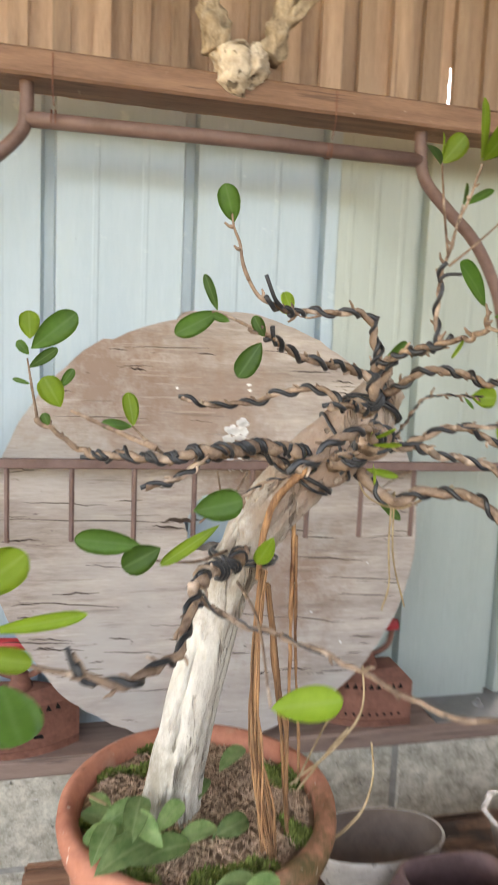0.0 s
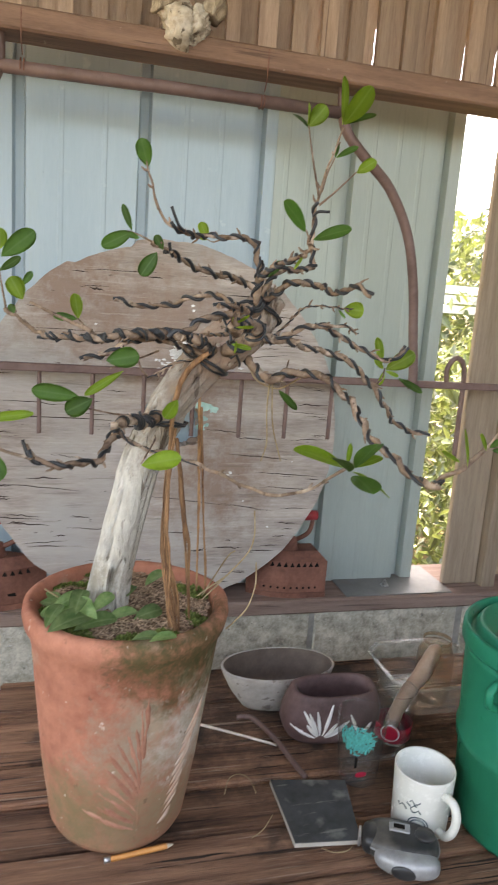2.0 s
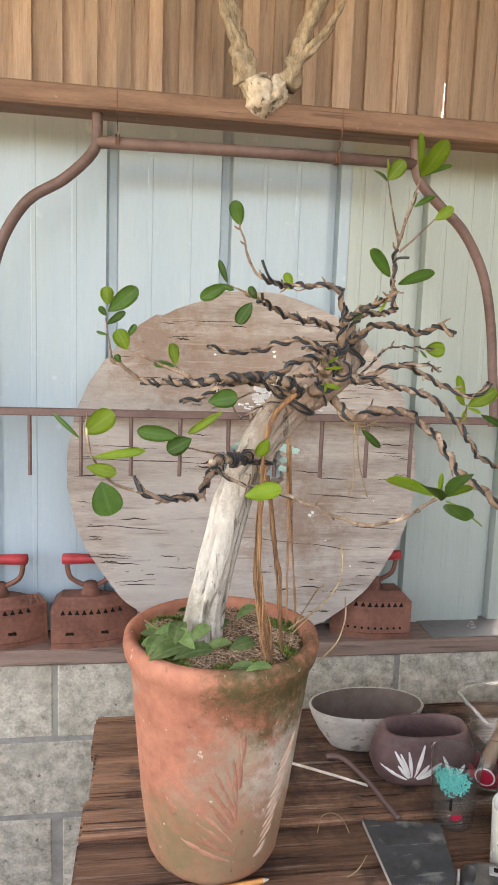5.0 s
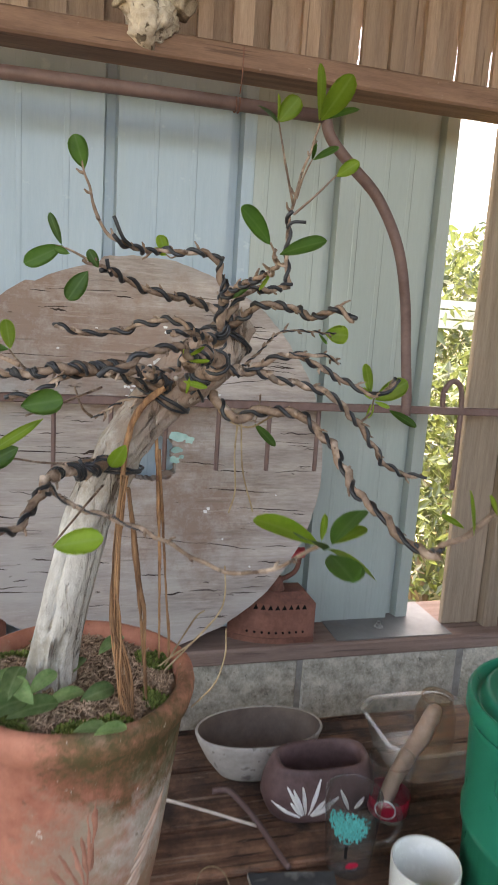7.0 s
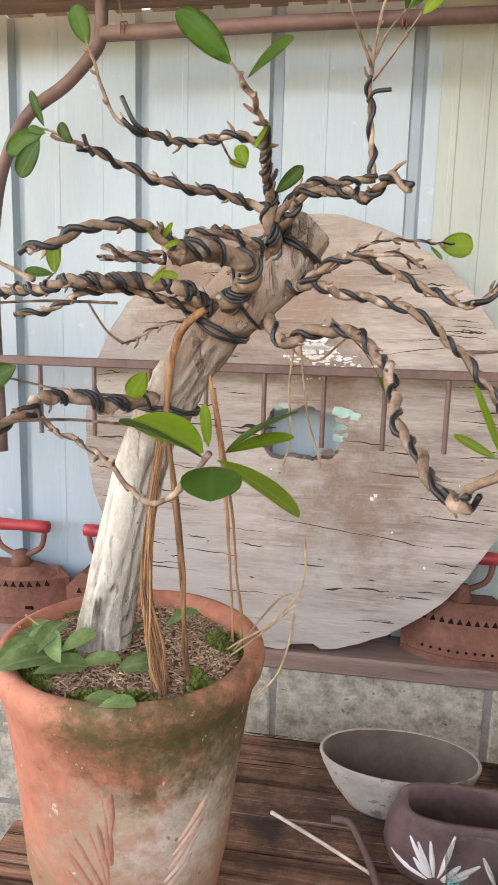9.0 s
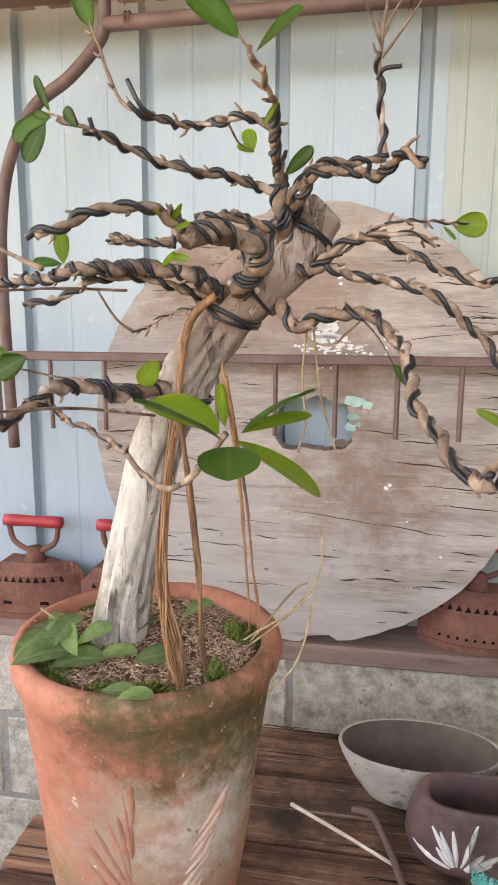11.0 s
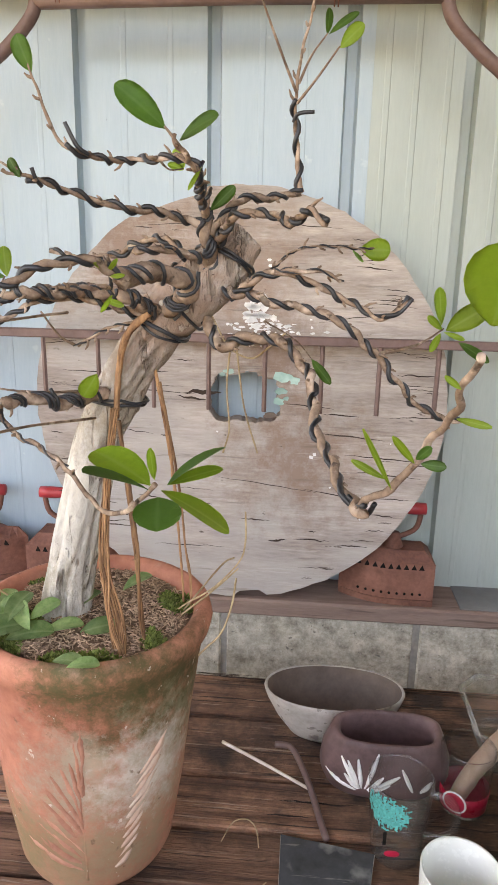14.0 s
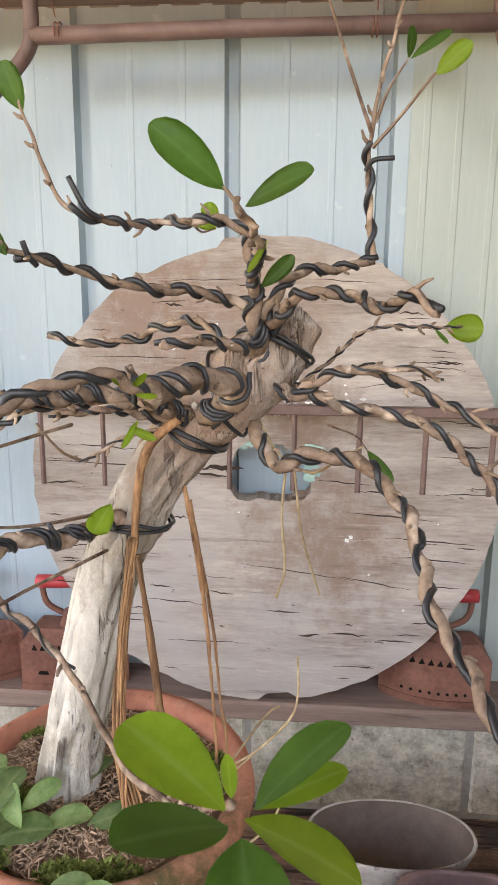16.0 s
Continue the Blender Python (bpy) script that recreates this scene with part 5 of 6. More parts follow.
# ---- charcoal irons ----
def iron(heel, direction, y, tone):
    """A box iron: hull with vents, lid, bracket and wooden handle. direction: 1 when the nose points to +x."""
    ob = empty("charcoal_iron", (heel + direction * 0.09, y, SILL_Z), f"old rusty charcoal iron with a {tone} wooden handle", "iron", "irons on the sill")

    def hull(t):
        return 0.046 * (1 - max(0.0, (t - 0.35) / 0.65) ** 2.2)

    def shell(z0, z1, grow, top_grow=None):
        bm = bmesh.new()
        ts = [0, 0.12, 0.25, 0.38, 0.5, 0.62, 0.73, 0.83, 0.91, 0.97, 1.0]
        loops = []
        for z, wide in ((z0, grow), (z1, grow if top_grow is None else top_grow)):
            inset = max(0.0, -wide - 0.002)

            def at(t, side_y):
                half = max(0.001, hull(t) + wide)
                return bm.verts.new((heel + direction * (inset + t * (0.182 - 2 * inset)), y + side_y * half, z))
            near = [at(t, -1) for t in ts]
            far = [at(t, 1) for t in ts[::-1]]
            loops.append(near + far)
        n = len(loops[0])
        for k in range(n):
            bm.faces.new((loops[0][k], loops[0][(k + 1) % n], loops[1][(k + 1) % n], loops[1][k]))
        bm.faces.new(loops[0][::-1])
        bm.faces.new(loops[1])
        return bm

    part("sole", shell(SILL_Z, SILL_Z + 0.012, 0.002), RUST, ob)
    hull_ob = part("hull", shell(SILL_Z + 0.0122, SILL_Z + 0.088, -0.001), RUST, ob)
    part("lid", shell(SILL_Z + 0.0882, SILL_Z + 0.108, 0.0, -0.021), RUST, ob, "sloping rusty lid")
    for k in range(9):
        t = 0.14 + 0.082 * k
        yy = y - hull(t) + 0.001
        x = heel + direction * t * 0.182
        s = 0.0052
        part("vent", prism([(x - s, SILL_Z + 0.076), (x + s, SILL_Z + 0.076), (x, SILL_Z + 0.087)], yy - 0.0012, yy + 0.004), DARK, hull_ob, "dark triangular vent")
        if direction < 0:
            bm = prism([(x + 0.0028 * math.cos(a), SILL_Z + 0.024 + 0.0028 * math.sin(a)) for a in (0, 1.05, 2.1, 3.14, 4.2, 5.24)], yy - 0.0012, yy + 0.004)
            part("vent", bm, DARK, hull_ob, "dark round vent")
    if direction > 0:
        for t in (0.22, 0.62):
            x = heel + direction * t * 0.182
            yy = y - hull(t) + 0.001
            part("vent", prism([(x - 0.010, SILL_Z + 0.030), (x + 0.010, SILL_Z + 0.030), (x + 0.007, SILL_Z + 0.036), (x - 0.007, SILL_Z + 0.036)], yy - 0.0015, yy + 0.004), DARK, hull_ob, "dark slot vent")
    x0, x1 = heel + direction * 0.028, heel + direction * 0.132
    part("bracket", tube(smooth_path([(x0, y, SILL_Z + 0.182), (x0 + direction * 0.006, y, SILL_Z + 0.15), (x0 + direction * 0.022, y, SILL_Z + 0.135), ((x0 + x1) / 2, y, SILL_Z + 0.125), (x1 - direction * 0.022, y, SILL_Z + 0.135), (x1 - direction * 0.006, y, SILL_Z + 0.15), (x1, y, SILL_Z + 0.182)], 5), 0.0055, 8), RUST, ob, smooth=True)
    bm = lathe([(0.014, 0), (0.022, 0.008), (0.017, 0.02), (0.014, 0.034)], ((x0 + x1) / 2, y, SILL_Z + 0.1), 14)
    part("latch_post", bm, RUST, ob, smooth=True)
    bm = lathe([(0.004, 0), (0.0115, 0.002), (0.0122, 0.02), (0.0105, 0.06), (0.0122, 0.1), (0.0115, 0.122), (0.004, 0.124)], (0, 0, 0), 16)
    bmesh.ops.transform(bm, matrix=Matrix.Translation((min(x0, x1) - 0.010, y, SILL_Z + 0.187)) @ Euler((0, math.pi / 2, 0)).to_matrix().to_4x4(), verts=bm.verts[:])
    part("handle", bm, RED, ob, f"{tone} turned wooden handle", smooth=True)
    return ob


iron(0.602, -1, 1.166, "crimson red")
iron(-0.213, 1, 1.158, "worn red")
iron(-0.408, 1, 1.158, "worn red")

# ---- antlers and hanging wire ----
sk = empty("antler_mount", (0.2, 1.04, 1.879), "weathered bone base with two rough antlers on the beam", "antlers")
bm = bmesh.new()
bmesh.ops.create_icosphere(bm, subdivisions=5, radius=1)
for v in bm.verts:
    p = v.co.copy()
    jag = 0.16 * noise.noise(Vector((p.z * 3.5, 2, 0))) + 0.06 * noise.noise(Vector((p.z * 11, 5, 0))) + 0.08
    cleft = max(0.0, 1 - abs(p.x - jag) / (0.10 + 0.05 * p.z)) * (p.y < 0.2)
    lobe = 0.16 * math.cos(2.2 * (p.x + 0.45)) * (p.y < 0.5)
    k = 0.96 + lobe + 0.30 * noise.noise(p * 1.6 + Vector((3, 1, 0))) + 0.14 * noise.noise(p * 4.2) + 0.07 * noise.noise(p * 10) + 0.035 * noise.noise(p * 24) - 0.30 * cleft
    low = -0.008 * (p.x < jag) * max(0.0, -p.z)
    v.co = Vector((0.205 + p.x * 0.049 * k * (1 + 0.10 * p.z), 1.047 + p.y * 0.034 * k, 1.901 + low + p.z * 0.036 * min(k, 1.05)))
part("bone", bm, BONE, sk, smooth=True)
for pts in ([(0.166, 1.045, 1.92, 0.021), (0.154, 1.046, 1.955, 0.021), (0.147, 1.045, 1.995, 0.0145), (0.13, 1.035, 2.04, 0.0125), (0.115, 1.025, 2.09, 0.0115), (0.105, 1.01, 2.15, 0.010), (0.11, 0.99, 2.24, 0.005)],
            [(0.152, 1.045, 1.97, 0.011), (0.128, 1.025, 2.005, 0.009), (0.107, 1.01, 2.045, 0.0065), (0.098, 1.005, 2.075, 0.003)],
            [(0.240, 1.045, 1.92, 0.021), (0.256, 1.046, 1.955, 0.021), (0.268, 1.045, 2.0, 0.0145), (0.288, 1.035, 2.05, 0.0125), (0.312, 1.025, 2.10, 0.011), (0.335, 1.01, 2.16, 0.009), (0.335, 0.99, 2.24, 0.005)],
            [(0.257, 1.045, 1.965, 0.0115), (0.29, 1.03, 1.99, 0.0095), (0.32, 1.02, 2.03, 0.007), (0.342, 1.01, 2.075, 0.003)]):
    part("antler", tube(smooth_path(pts, 8), None, 22, wobble=0.75), ANTLER, sk, "rough grooved antler", smooth=True)
for x in (-0.079, 0.356):
    ob = empty("hanging_wire", (x, 1.05, 1.8), "thin rusty wire tying the headboard to the beam", "wire", "wires on the beam")
    part("strand", tube([(x, 1.0425, 1.883), (x, 1.0425, 1.838), (x + 0.001, 1.06, 1.815)], 0.0009, 6), RUST, ob)
    for dx in (-0.003, 0.003):
        ring = [(x + dx, 1.075 + 0.0125 * math.cos(a), 1.801 + 0.0125 * math.sin(a)) for a in np.linspace(0, 2 * math.pi, 18)]
        part("loop", tube(ring, 0.0011, 6), RUST, ob)
bo = empty("bolt", (0.778, 1.165, SILL_Z + 0.003), "zinc bolt and washer on the sill", "bolt")
part("washer", lathe([(0.004, 0), (0.011, 0), (0.011, 0.0015), (0.004, 0.0015)], (0.778, 1.165, SILL_Z + 0.003), 18), STEEL, bo)
part("nut", lathe([(0.002, 0), (0.007, 0), (0.007, 0.006), (0.004, 0.0075), (0.004, 0.012), (0.001, 0.012)], (0.778, 1.165, SILL_Z + 0.0046), 6), STEEL, bo)

# ---- things on the table ----
Z = TABLE_Z


def ellipse(ax, ay, power=2.0):
    def f(a, r, z):
        c, s = abs(math.cos(a)), abs(math.sin(a))
        return r * ((c / ax) ** power + (s / ay) ** power) ** (-1 / power)
    return f


bowl = empty("oval_bowl", (0.398, 0.817, Z), "pale oval stoneware bonsai bowl with a grey-brown inside", "bowl")
part("shell", lathe([(0.3, 0.0), (0.62, 0.0), (0.66, 0.006), (0.82, 0.03), (0.95, 0.058), (1.0, 0.073), (0.985, 0.076), (0.955, 0.074)], (0.398, 0.817, Z), 64, squash=ellipse(0.109, 0.059, 2.1), top=False), CLAYBOWL, bowl, smooth=True)
part("inside", lathe([(0.1, 0.0105), (0.6, 0.012), (0.78, 0.03), (0.90, 0.056), (0.955, 0.0745)], (0.398, 0.817, Z), 64, squash=ellipse(0.109, 0.059, 2.1), top=False), BOWLIN, bowl, smooth=True)

CX, CY = 0.467, 0.714
clay = empty("clay_planter", (CX, CY, Z), "purple-brown clay planter with a white painted leaf pattern", "planter")


def squarish(a, r, z):
    q = ellipse(0.088, 0.045, 3.0)(a, r, z)
    return q * (1 + 0.05 * noise.noise(Vector((math.cos(a) * 1.5, math.sin(a) * 1.5, z * 20))))


part("body", lathe([(0.5, 0.0), (0.82, 0.0), (0.92, 0.008), (1.02, 0.03), (1.0, 0.055), (0.9, 0.078), (0.86, 0.086), (0.80, 0.088), (0.74, 0.083), (0.80, 0.06), (0.84, 0.03), (0.6, 0.014), (0.2, 0.013)], (CX, CY, Z), 64, squash=squarish), PURPLE, clay, smooth=True)
for cx, spread, n, s in ((CX - 0.034, 1.0, 9, 1.3), (CX + 0.038, 0.5, 2, 1.1)):
    for k in range(n):
        a = (k / (n - 1) - 0.5) * 2.3 * spread + 0.16 * math.sin(5.1 * k + n)
        l = (0.038 - 0.010 * abs(k / (n - 1) - 0.5) * 2) * s * (1 + 0.28 * math.sin(3.7 * k + 1.3))
        bx, bz = cx, Z + 0.012
        d = Vector((math.sin(a), 0, math.cos(a)))
        p0, p1 = Vector((bx, 0, bz)) + d * 0.010, Vector((bx, 0, bz)) + d * (0.010 + l)

        def face_y(p):
            zz = p.z - Z
            r = float(np.interp(zz, [0, 0.008, 0.03, 0.055, 0.078], [0.82, 0.92, 1.02, 1.0, 0.9]))
            u = min(abs(p.x - CX) / (0.088 * r), 0.97)
            return CY - 0.045 * r * (1 - u ** 3.0) ** (1 / 3.0) * 1.02
        path = []
        for i in range(6):
            p = p0.lerp(p1, i / 5)
            path.append((p.x, face_y(p), p.z, 0.0006 + 0.0027 * math.sin(math.pi * (i + 0.4) / 5.8)))
        part("painted_leaf", tube(path, None, 6), WHITE, clay, "white painted leaf stroke")


def tumbler(name, x, y, r0, r1, h, label, wall=0.0025):
    ob = empty(name, (x, y, Z), label, "glass")
    part("wall", lathe([(0.002, 0.0), (r0, 0.0), (r0 + 0.001, 0.004), (r1, h - 0.002), (r1 - wall / 2, h), (r1 - wall, h - 0.003)], (x, y, Z), 40, top=False), GLASS, ob, smooth=True)
    return ob


gm = tumbler("glass_mug", 0.469, 0.594, 0.030, 0.040, 0.112, "clear glass mug printed with a teal tree")
part("handle", tube(smooth_path([(0.505, 0.590, Z + 0.092), (0.529, 0.585, Z + 0.088), (0.538, 0.583, Z + 0.062), (0.527, 0.586, Z + 0.036), (0.500, 0.591, Z + 0.028)], 6), 0.0045, 10), GLASS, gm, smooth=True)
bm = bmesh.new()
g = random.Random(8)
for k in range(620):
    u, v = g.gauss(0, 0.42), g.gauss(0, 0.013)
    if (u / 0.80) ** 2 + (v / 0.025) ** 2 > 1:
        continue
    zz = 0.085 + v
    r = 0.030 + 0.010 * zz / 0.112 + 0.0007
    a = -2.15 + u
    c = Vector((0.469 + r * math.cos(a), 0.594 + r * math.sin(a), Z + zz))
    t, nn = Vector((-math.sin(a), math.cos(a), 0)), Vector((math.cos(a), math.sin(a), 0))
    s = g.uniform(0.0008, 0.0019)
    w = g.uniform(0, 3.1)
    e1, e2 = t * math.cos(w) + Vector((0, 0, math.sin(w))), -t * math.sin(w) + Vector((0, 0, math.cos(w)))
    bm.faces.new([bm.verts.new(c + e1 * (s * 1.5 * p) + e2 * (s * 0.7 * q) + nn * 0.0003 * (k % 3)) for p, q in ((-1, -1), (1, -1), (1, 1), (-1, 1))])
part("tree_print", bm, TEAL, gm, "teal leaf dots of the printed tree", kind="stuff")
part("trunk_print", box(0.4475, 0.4515, 0.5628, 0.5641, Z + 0.038, Z + 0.056), DARK, gm)
bm = bmesh.new()
bmesh.ops.create_icosphere(bm, subdivisions=2, radius=1, matrix=Matrix.LocRotScale((0.459, 0.5612, Z + 0.027), None, (0.010, 0.0012, 0.005)))
part("heart_print", bm, REDGLASS, gm, "red printed heart")
g2 = tumbler("glass_cup", 0.571, 0.680, 0.0295, 0.036, 0.095, "clear glass cup with a red printed band")
part("red_band", lathe([(0.0305, 0.006), (0.0312, 0.006), (0.0332, 0.034), (0.0325, 0.034)], (0.571, 0.680, Z), 40, top=False), REDGLASS, g2, smooth=True)
for name, radius, depth, tone, label in (("badge_rim", 0.0165, 0.0012, WHITE, "white ring round the badge"), ("badge", 0.0145, 0.0026, REDGLASS, "round red printed badge")):
    bm = bmesh.new()
    bmesh.ops.create_icosphere(bm, subdivisions=3, radius=1, matrix=Matrix.Translation((0.571 - 0.0185, 0.680 - 0.0270, Z + 0.026)) @ Euler((0, 0, -0.59)).to_matrix().to_4x4() @ Matrix.Diagonal((radius, depth, radius * 0.95, 1)))
    part(name, bm, tone, g2, label, smooth=True)
bm = tube(smooth_path([(0.558, 0.672, Z + 0.010, 0.010), (0.574, 0.686, Z + 0.030, 0.012), (0.594, 0.700, Z + 0.050, 0.013), (0.618, 0.711, Z + 0.074, 0.0135), (0.638, 0.718, Z + 0.094, 0.0145), (0.655, 0.723, Z + 0.120, 0.0145), (0.665, 0.726, Z + 0.138, 0.011), (0.667, 0.727, Z + 0.144, 0.005)], 6), None, 14, wobble=0.15)
thing("curved_stick", bm, PINKWOOD, "smooth pale curved wooden stick standing in the glass cup", "stick", smooth=True)

# clear tray
tray = empty("plastic_tray", (0.70, 0.80, Z), "clear scratched plastic tray with cut corners", "tray")


def octagon(hx, hy, c, z):
    return [(0.70 + x, 0.80 + y, z) for x, y in ((-hx + c, -hy), (hx - c, -hy), (hx, -hy + c), (hx, hy - c), (hx - c, hy), (-hx + c, hy), (-hx, hy - c), (-hx, -hy + c))]


bm = bmesh.new()
levels = [octagon(0.078, 0.070, 0.028, Z + 0.0005), octagon(0.095, 0.086, 0.033, Z + 0.062)]
rows = [[bm.verts.new(p) for p in lv] for lv in levels]
for a, b in zip(rows, rows[1:]):
    for k in range(8):
        bm.faces.new((a[k], a[(k + 1) % 8], b[(k + 1) % 8], b[k]))
bm.faces.new(rows[0][::-1])
part("body", bm, PLASTIC, tray)
bm = bmesh.new()
levels = [octagon(0.0955, 0.0865, 0.033, Z + 0.0621), octagon(0.103, 0.094, 0.036, Z + 0.063), octagon(0.103, 0.094, 0.036, Z + 0.066), octagon(0.0955, 0.0865, 0.033, Z + 0.0655)]
rows = [[bm.verts.new(p) for p in lv] for lv in levels]
for a, b in zip(rows, rows[1:] + rows[:1]):
    for k in range(8):
        bm.faces.new((a[k], a[(k + 1) % 8], b[(k + 1) % 8], b[k]))
part("rim", bm, PLASTIC, tray)


def ring_of(profile, at, sides):
    """A closed band: the profile turned round z, open in the middle."""
    bm = bmesh.new()
    loops = [[bm.verts.new((at[0] + r * math.cos(2 * math.pi * k / sides), at[1] + r * math.sin(2 * math.pi * k / sides), at[2] + z)) for k in range(sides)] for r, z in profile]
    for a, b in zip(loops, loops[1:] + loops[:1]):
        for k in range(sides):
            bm.faces.new((a[k], a[(k + 1) % sides], b[(k + 1) % sides], b[k]))
    return bm


jar = empty("glass_jar", (0.698, 0.775, Z + 0.0035), "brownish glass jar with a rounded rim in the tray", "jar")
bm = lathe([(0.002, 0), (0.026, 0.001), (0.032, 0.008), (0.0355, 0.055), (0.034, 0.098), (0.027, 0.116), (0.026, 0.116)], (0.698, 0.775, Z + 0.0035), 32, top=False)
part("wall", bm, AMBER, jar, smooth=True)
part("rim_band", ring_of([(0.0255, 0.1205), (0.0268, 0.1205), (0.0273, 0.1235), (0.0268, 0.127), (0.0255, 0.127)], (0.698, 0.775, Z + 0.0035), 32), AMBER, jar, "rounded glass rim", smooth=True)

# mug
MX, MY = 0.518, 0.482
mug = empty("mug", (MX, MY, Z), "white ceramic mug with a dark line drawing", "mug")
part("cup", lathe([(0.01, 0.0), (0.036, 0.0), (0.0395, 0.004), (0.0432, 0.094), (0.0422, 0.0965), (0.0402, 0.094), (0.036, 0.01), (0.004, 0.008)], (MX, MY, Z), 48), CERAMIC, mug, smooth=True)
hd = Vector((0.22, -0.97, 0)).normalized()
part("handle", tube(smooth_path([tuple(Vector((MX, MY, Z)) + hd * r + Vector((0, 0, z))) for r, z in ((0.040, 0.076), (0.059, 0.077), (0.068, 0.062), (0.065, 0.038), (0.053, 0.021), (0.038, 0.019))], 6), 0.0062, 10), CERAMIC, mug, smooth=True)


def on_mug(a, z, o=0.0006):
    r = 0.0395 + 0.0037 * z / 0.094 + o
    return (MX + r * math.cos(a), MY + r * math.sin(a), Z + z)


for a0, z0, rr in ((-2.15, 0.028, 0.013), (-2.15, 0.028, 0.0095), (-0.35, 0.03, 0.008)):
    part("drawing_ring", tube([on_mug(a0 + rr / 0.038 * math.cos(b), z0 + rr * math.sin(b)) for b in np.linspace(0, 6.2, 20)], 0.0009, 5), PRINT, mug, "dark printed ring")
for k, (a0, z0) in enumerate(((-2.5, 0.062), (-2.6, 0.056), (-2.45, 0.049), (-2.95, 0.05))):
    part("drawing_line", tube([on_mug(a0 + 0.09 * i, z0 + 0.003 * math.sin(i * 2.0 + k)) for i in range(5)], 0.0008, 5), PRINT, mug, "dark printed squiggle")

# green pail
GX, GY = 0.692, 0.460
pail = empty("pail", (GX, GY, Z), "green plastic pail with a close-fitting lid", "pail")
part("body", lathe([(0.02, 0), (0.108, 0), (0.114, 0.008873), (0.118, 0.122), (0.123, 0.1264), (0.124, 0.1397), (0.121, 0.1442), (0.126, 0.2606), (0.128, 0.2717), (0.05, 0.2728)], (GX, GY, Z), 72), GREEN, pail, smooth=True)
part("lid", lathe([(0.05, 0.2731), (0.131, 0.2731), (0.133, 0.2773), (0.133, 0.2972), (0.130, 0.3017), (0.126, 0.2995), (0.122, 0.2906), (0.117, 0.2895), (0.113, 0.2995), (0.107, 0.305), (0.10, 0.2995), (0.06, 0.3006), (0.01, 0.3006)], (GX, GY, Z), 72), GREEN, pail, smooth=True)
part("handle_lug", tube(smooth_path([(GX - 0.121, GY - 0.04, Z + 0.2218), (GX - 0.135, GY - 0.045, Z + 0.2307), (GX - 0.137, GY - 0.045, Z + 0.2484), (GX - 0.124, GY - 0.04, Z + 0.2573)], 5), 0.006, 8), GREEN, pail, smooth=True)
part("lid_grip", tube(smooth_path([(GX - 0.05, GY - 0.02, Z + 0.2995), (GX - 0.045, GY - 0.02, Z + 0.315), (GX, GY, Z + 0.3194), (GX + 0.045, GY + 0.02, Z + 0.315), (GX + 0.05, GY + 0.02, Z + 0.2995)], 5), 0.006, 8), GREEN, pail, smooth=True)

# tile
tile = empty("ceramic_tile", (0.377, 0.526, Z), "dark glazed square tile with dusty scratches and a painted-in pale sheen", "tile")


def quad_prism(corners, z0, z1):
    bm = bmesh.new()
    lo = [bm.verts.new((x, y, z0)) for x, y in corners]
    hi = [bm.verts.new((x, y, z1)) for x, y in corners]
    for k in range(4):
        bm.faces.new((lo[k], lo[(k + 1) % 4], hi[(k + 1) % 4], hi[k]))
    bm.faces.new(lo[::-1])
    bm.faces.new(hi)
    return bm


part("body", quad_prism([(0.3245, 0.4685), (0.4185, 0.4590), (0.4420, 0.5780), (0.3245, 0.5965)], Z, Z + 0.006), BISQUE, tile)
part("glaze", quad_prism([(0.3250, 0.4690), (0.4180, 0.4595), (0.4415, 0.5775), (0.3250, 0.5960)], Z + 0.0061, Z + 0.0075), SLATE, tile)

# compact camera
cb = empty("compact_camera", (0.463, 0.428, Z), "black and silver compact film camera lying flat", "camera")
turn = Matrix.Translation((0.463, 0.430, Z)) @ Euler((0, 0, -0.45)).to_matrix().to_4x4()


def turned(bm):
    bmesh.ops.transform(bm, matrix=turn, verts=bm.verts[:])
    return bm




def pebble(half, at, power=3.0, bow=0.0):
    """A rounded block: a superellipsoid of the given half sizes, its front bowed out in the middle."""
    bm = bmesh.new()
    bmesh.ops.create_icosphere(bm, subdivisions=4, radius=1)
    for v in bm.verts:
        x, y, z = v.co
        r = (abs(x) ** power + abs(y) ** power + abs(z) ** power) ** (-1 / power)
        v.co = Vector((at[0] + x * r * half[0], at[1] + y * r * half[1] - bow * max(0.0, -y) * (1 - x * x), at[2] + z * r * half[2]))
    return bm


part("body", turned(pebble((0.051, 0.032, 0.0185), (0, 0.004, 0.0185), 2.8)), BLACKPL, cb, smooth=True)
part("front_plate", turned(pebble((0.043, 0.014, 0.0145), (0.008, -0.024, 0.0155), 3.0, 0.008)), SILVER, cb, "bowed silver front plate", smooth=True)
part("top_rim", turned(pebble((0.0515, 0.0325, 0.0022), (0.0, 0.004, 0.0215), 2.8)), SILVER, cb, "silver seam round the body", smooth=True)
part("lens_cover", turned(pebble((0.017, 0.006, 0.0105), (0.004, -0.042, 0.0135), 2.2)), BLACKPL, cb, "black oval lens cover", smooth=True)
part("grip", turned(pebble((0.014, 0.022, 0.0165), (-0.040, 0.002, 0.0185), 2.6)), BLACKPL, cb, "rounded black hand grip", smooth=True)
part("finder", turned(box(-0.018, 0.010, 0.0, 0.018, 0.0345, 0.0385, 0.001)), SILVER, cb, "silver viewfinder frame")
part("finder_window", turned(box(-0.012, 0.003, 0.005, 0.013, 0.0386, 0.0392)), DARK, cb)
part("button", turned(lathe([(0.001, 0.0355), (0.014, 0.0355), (0.013, 0.039), (0.001, 0.040)], (0.03, 0.005, 0), 20)), BLACKPL, cb, smooth=True)
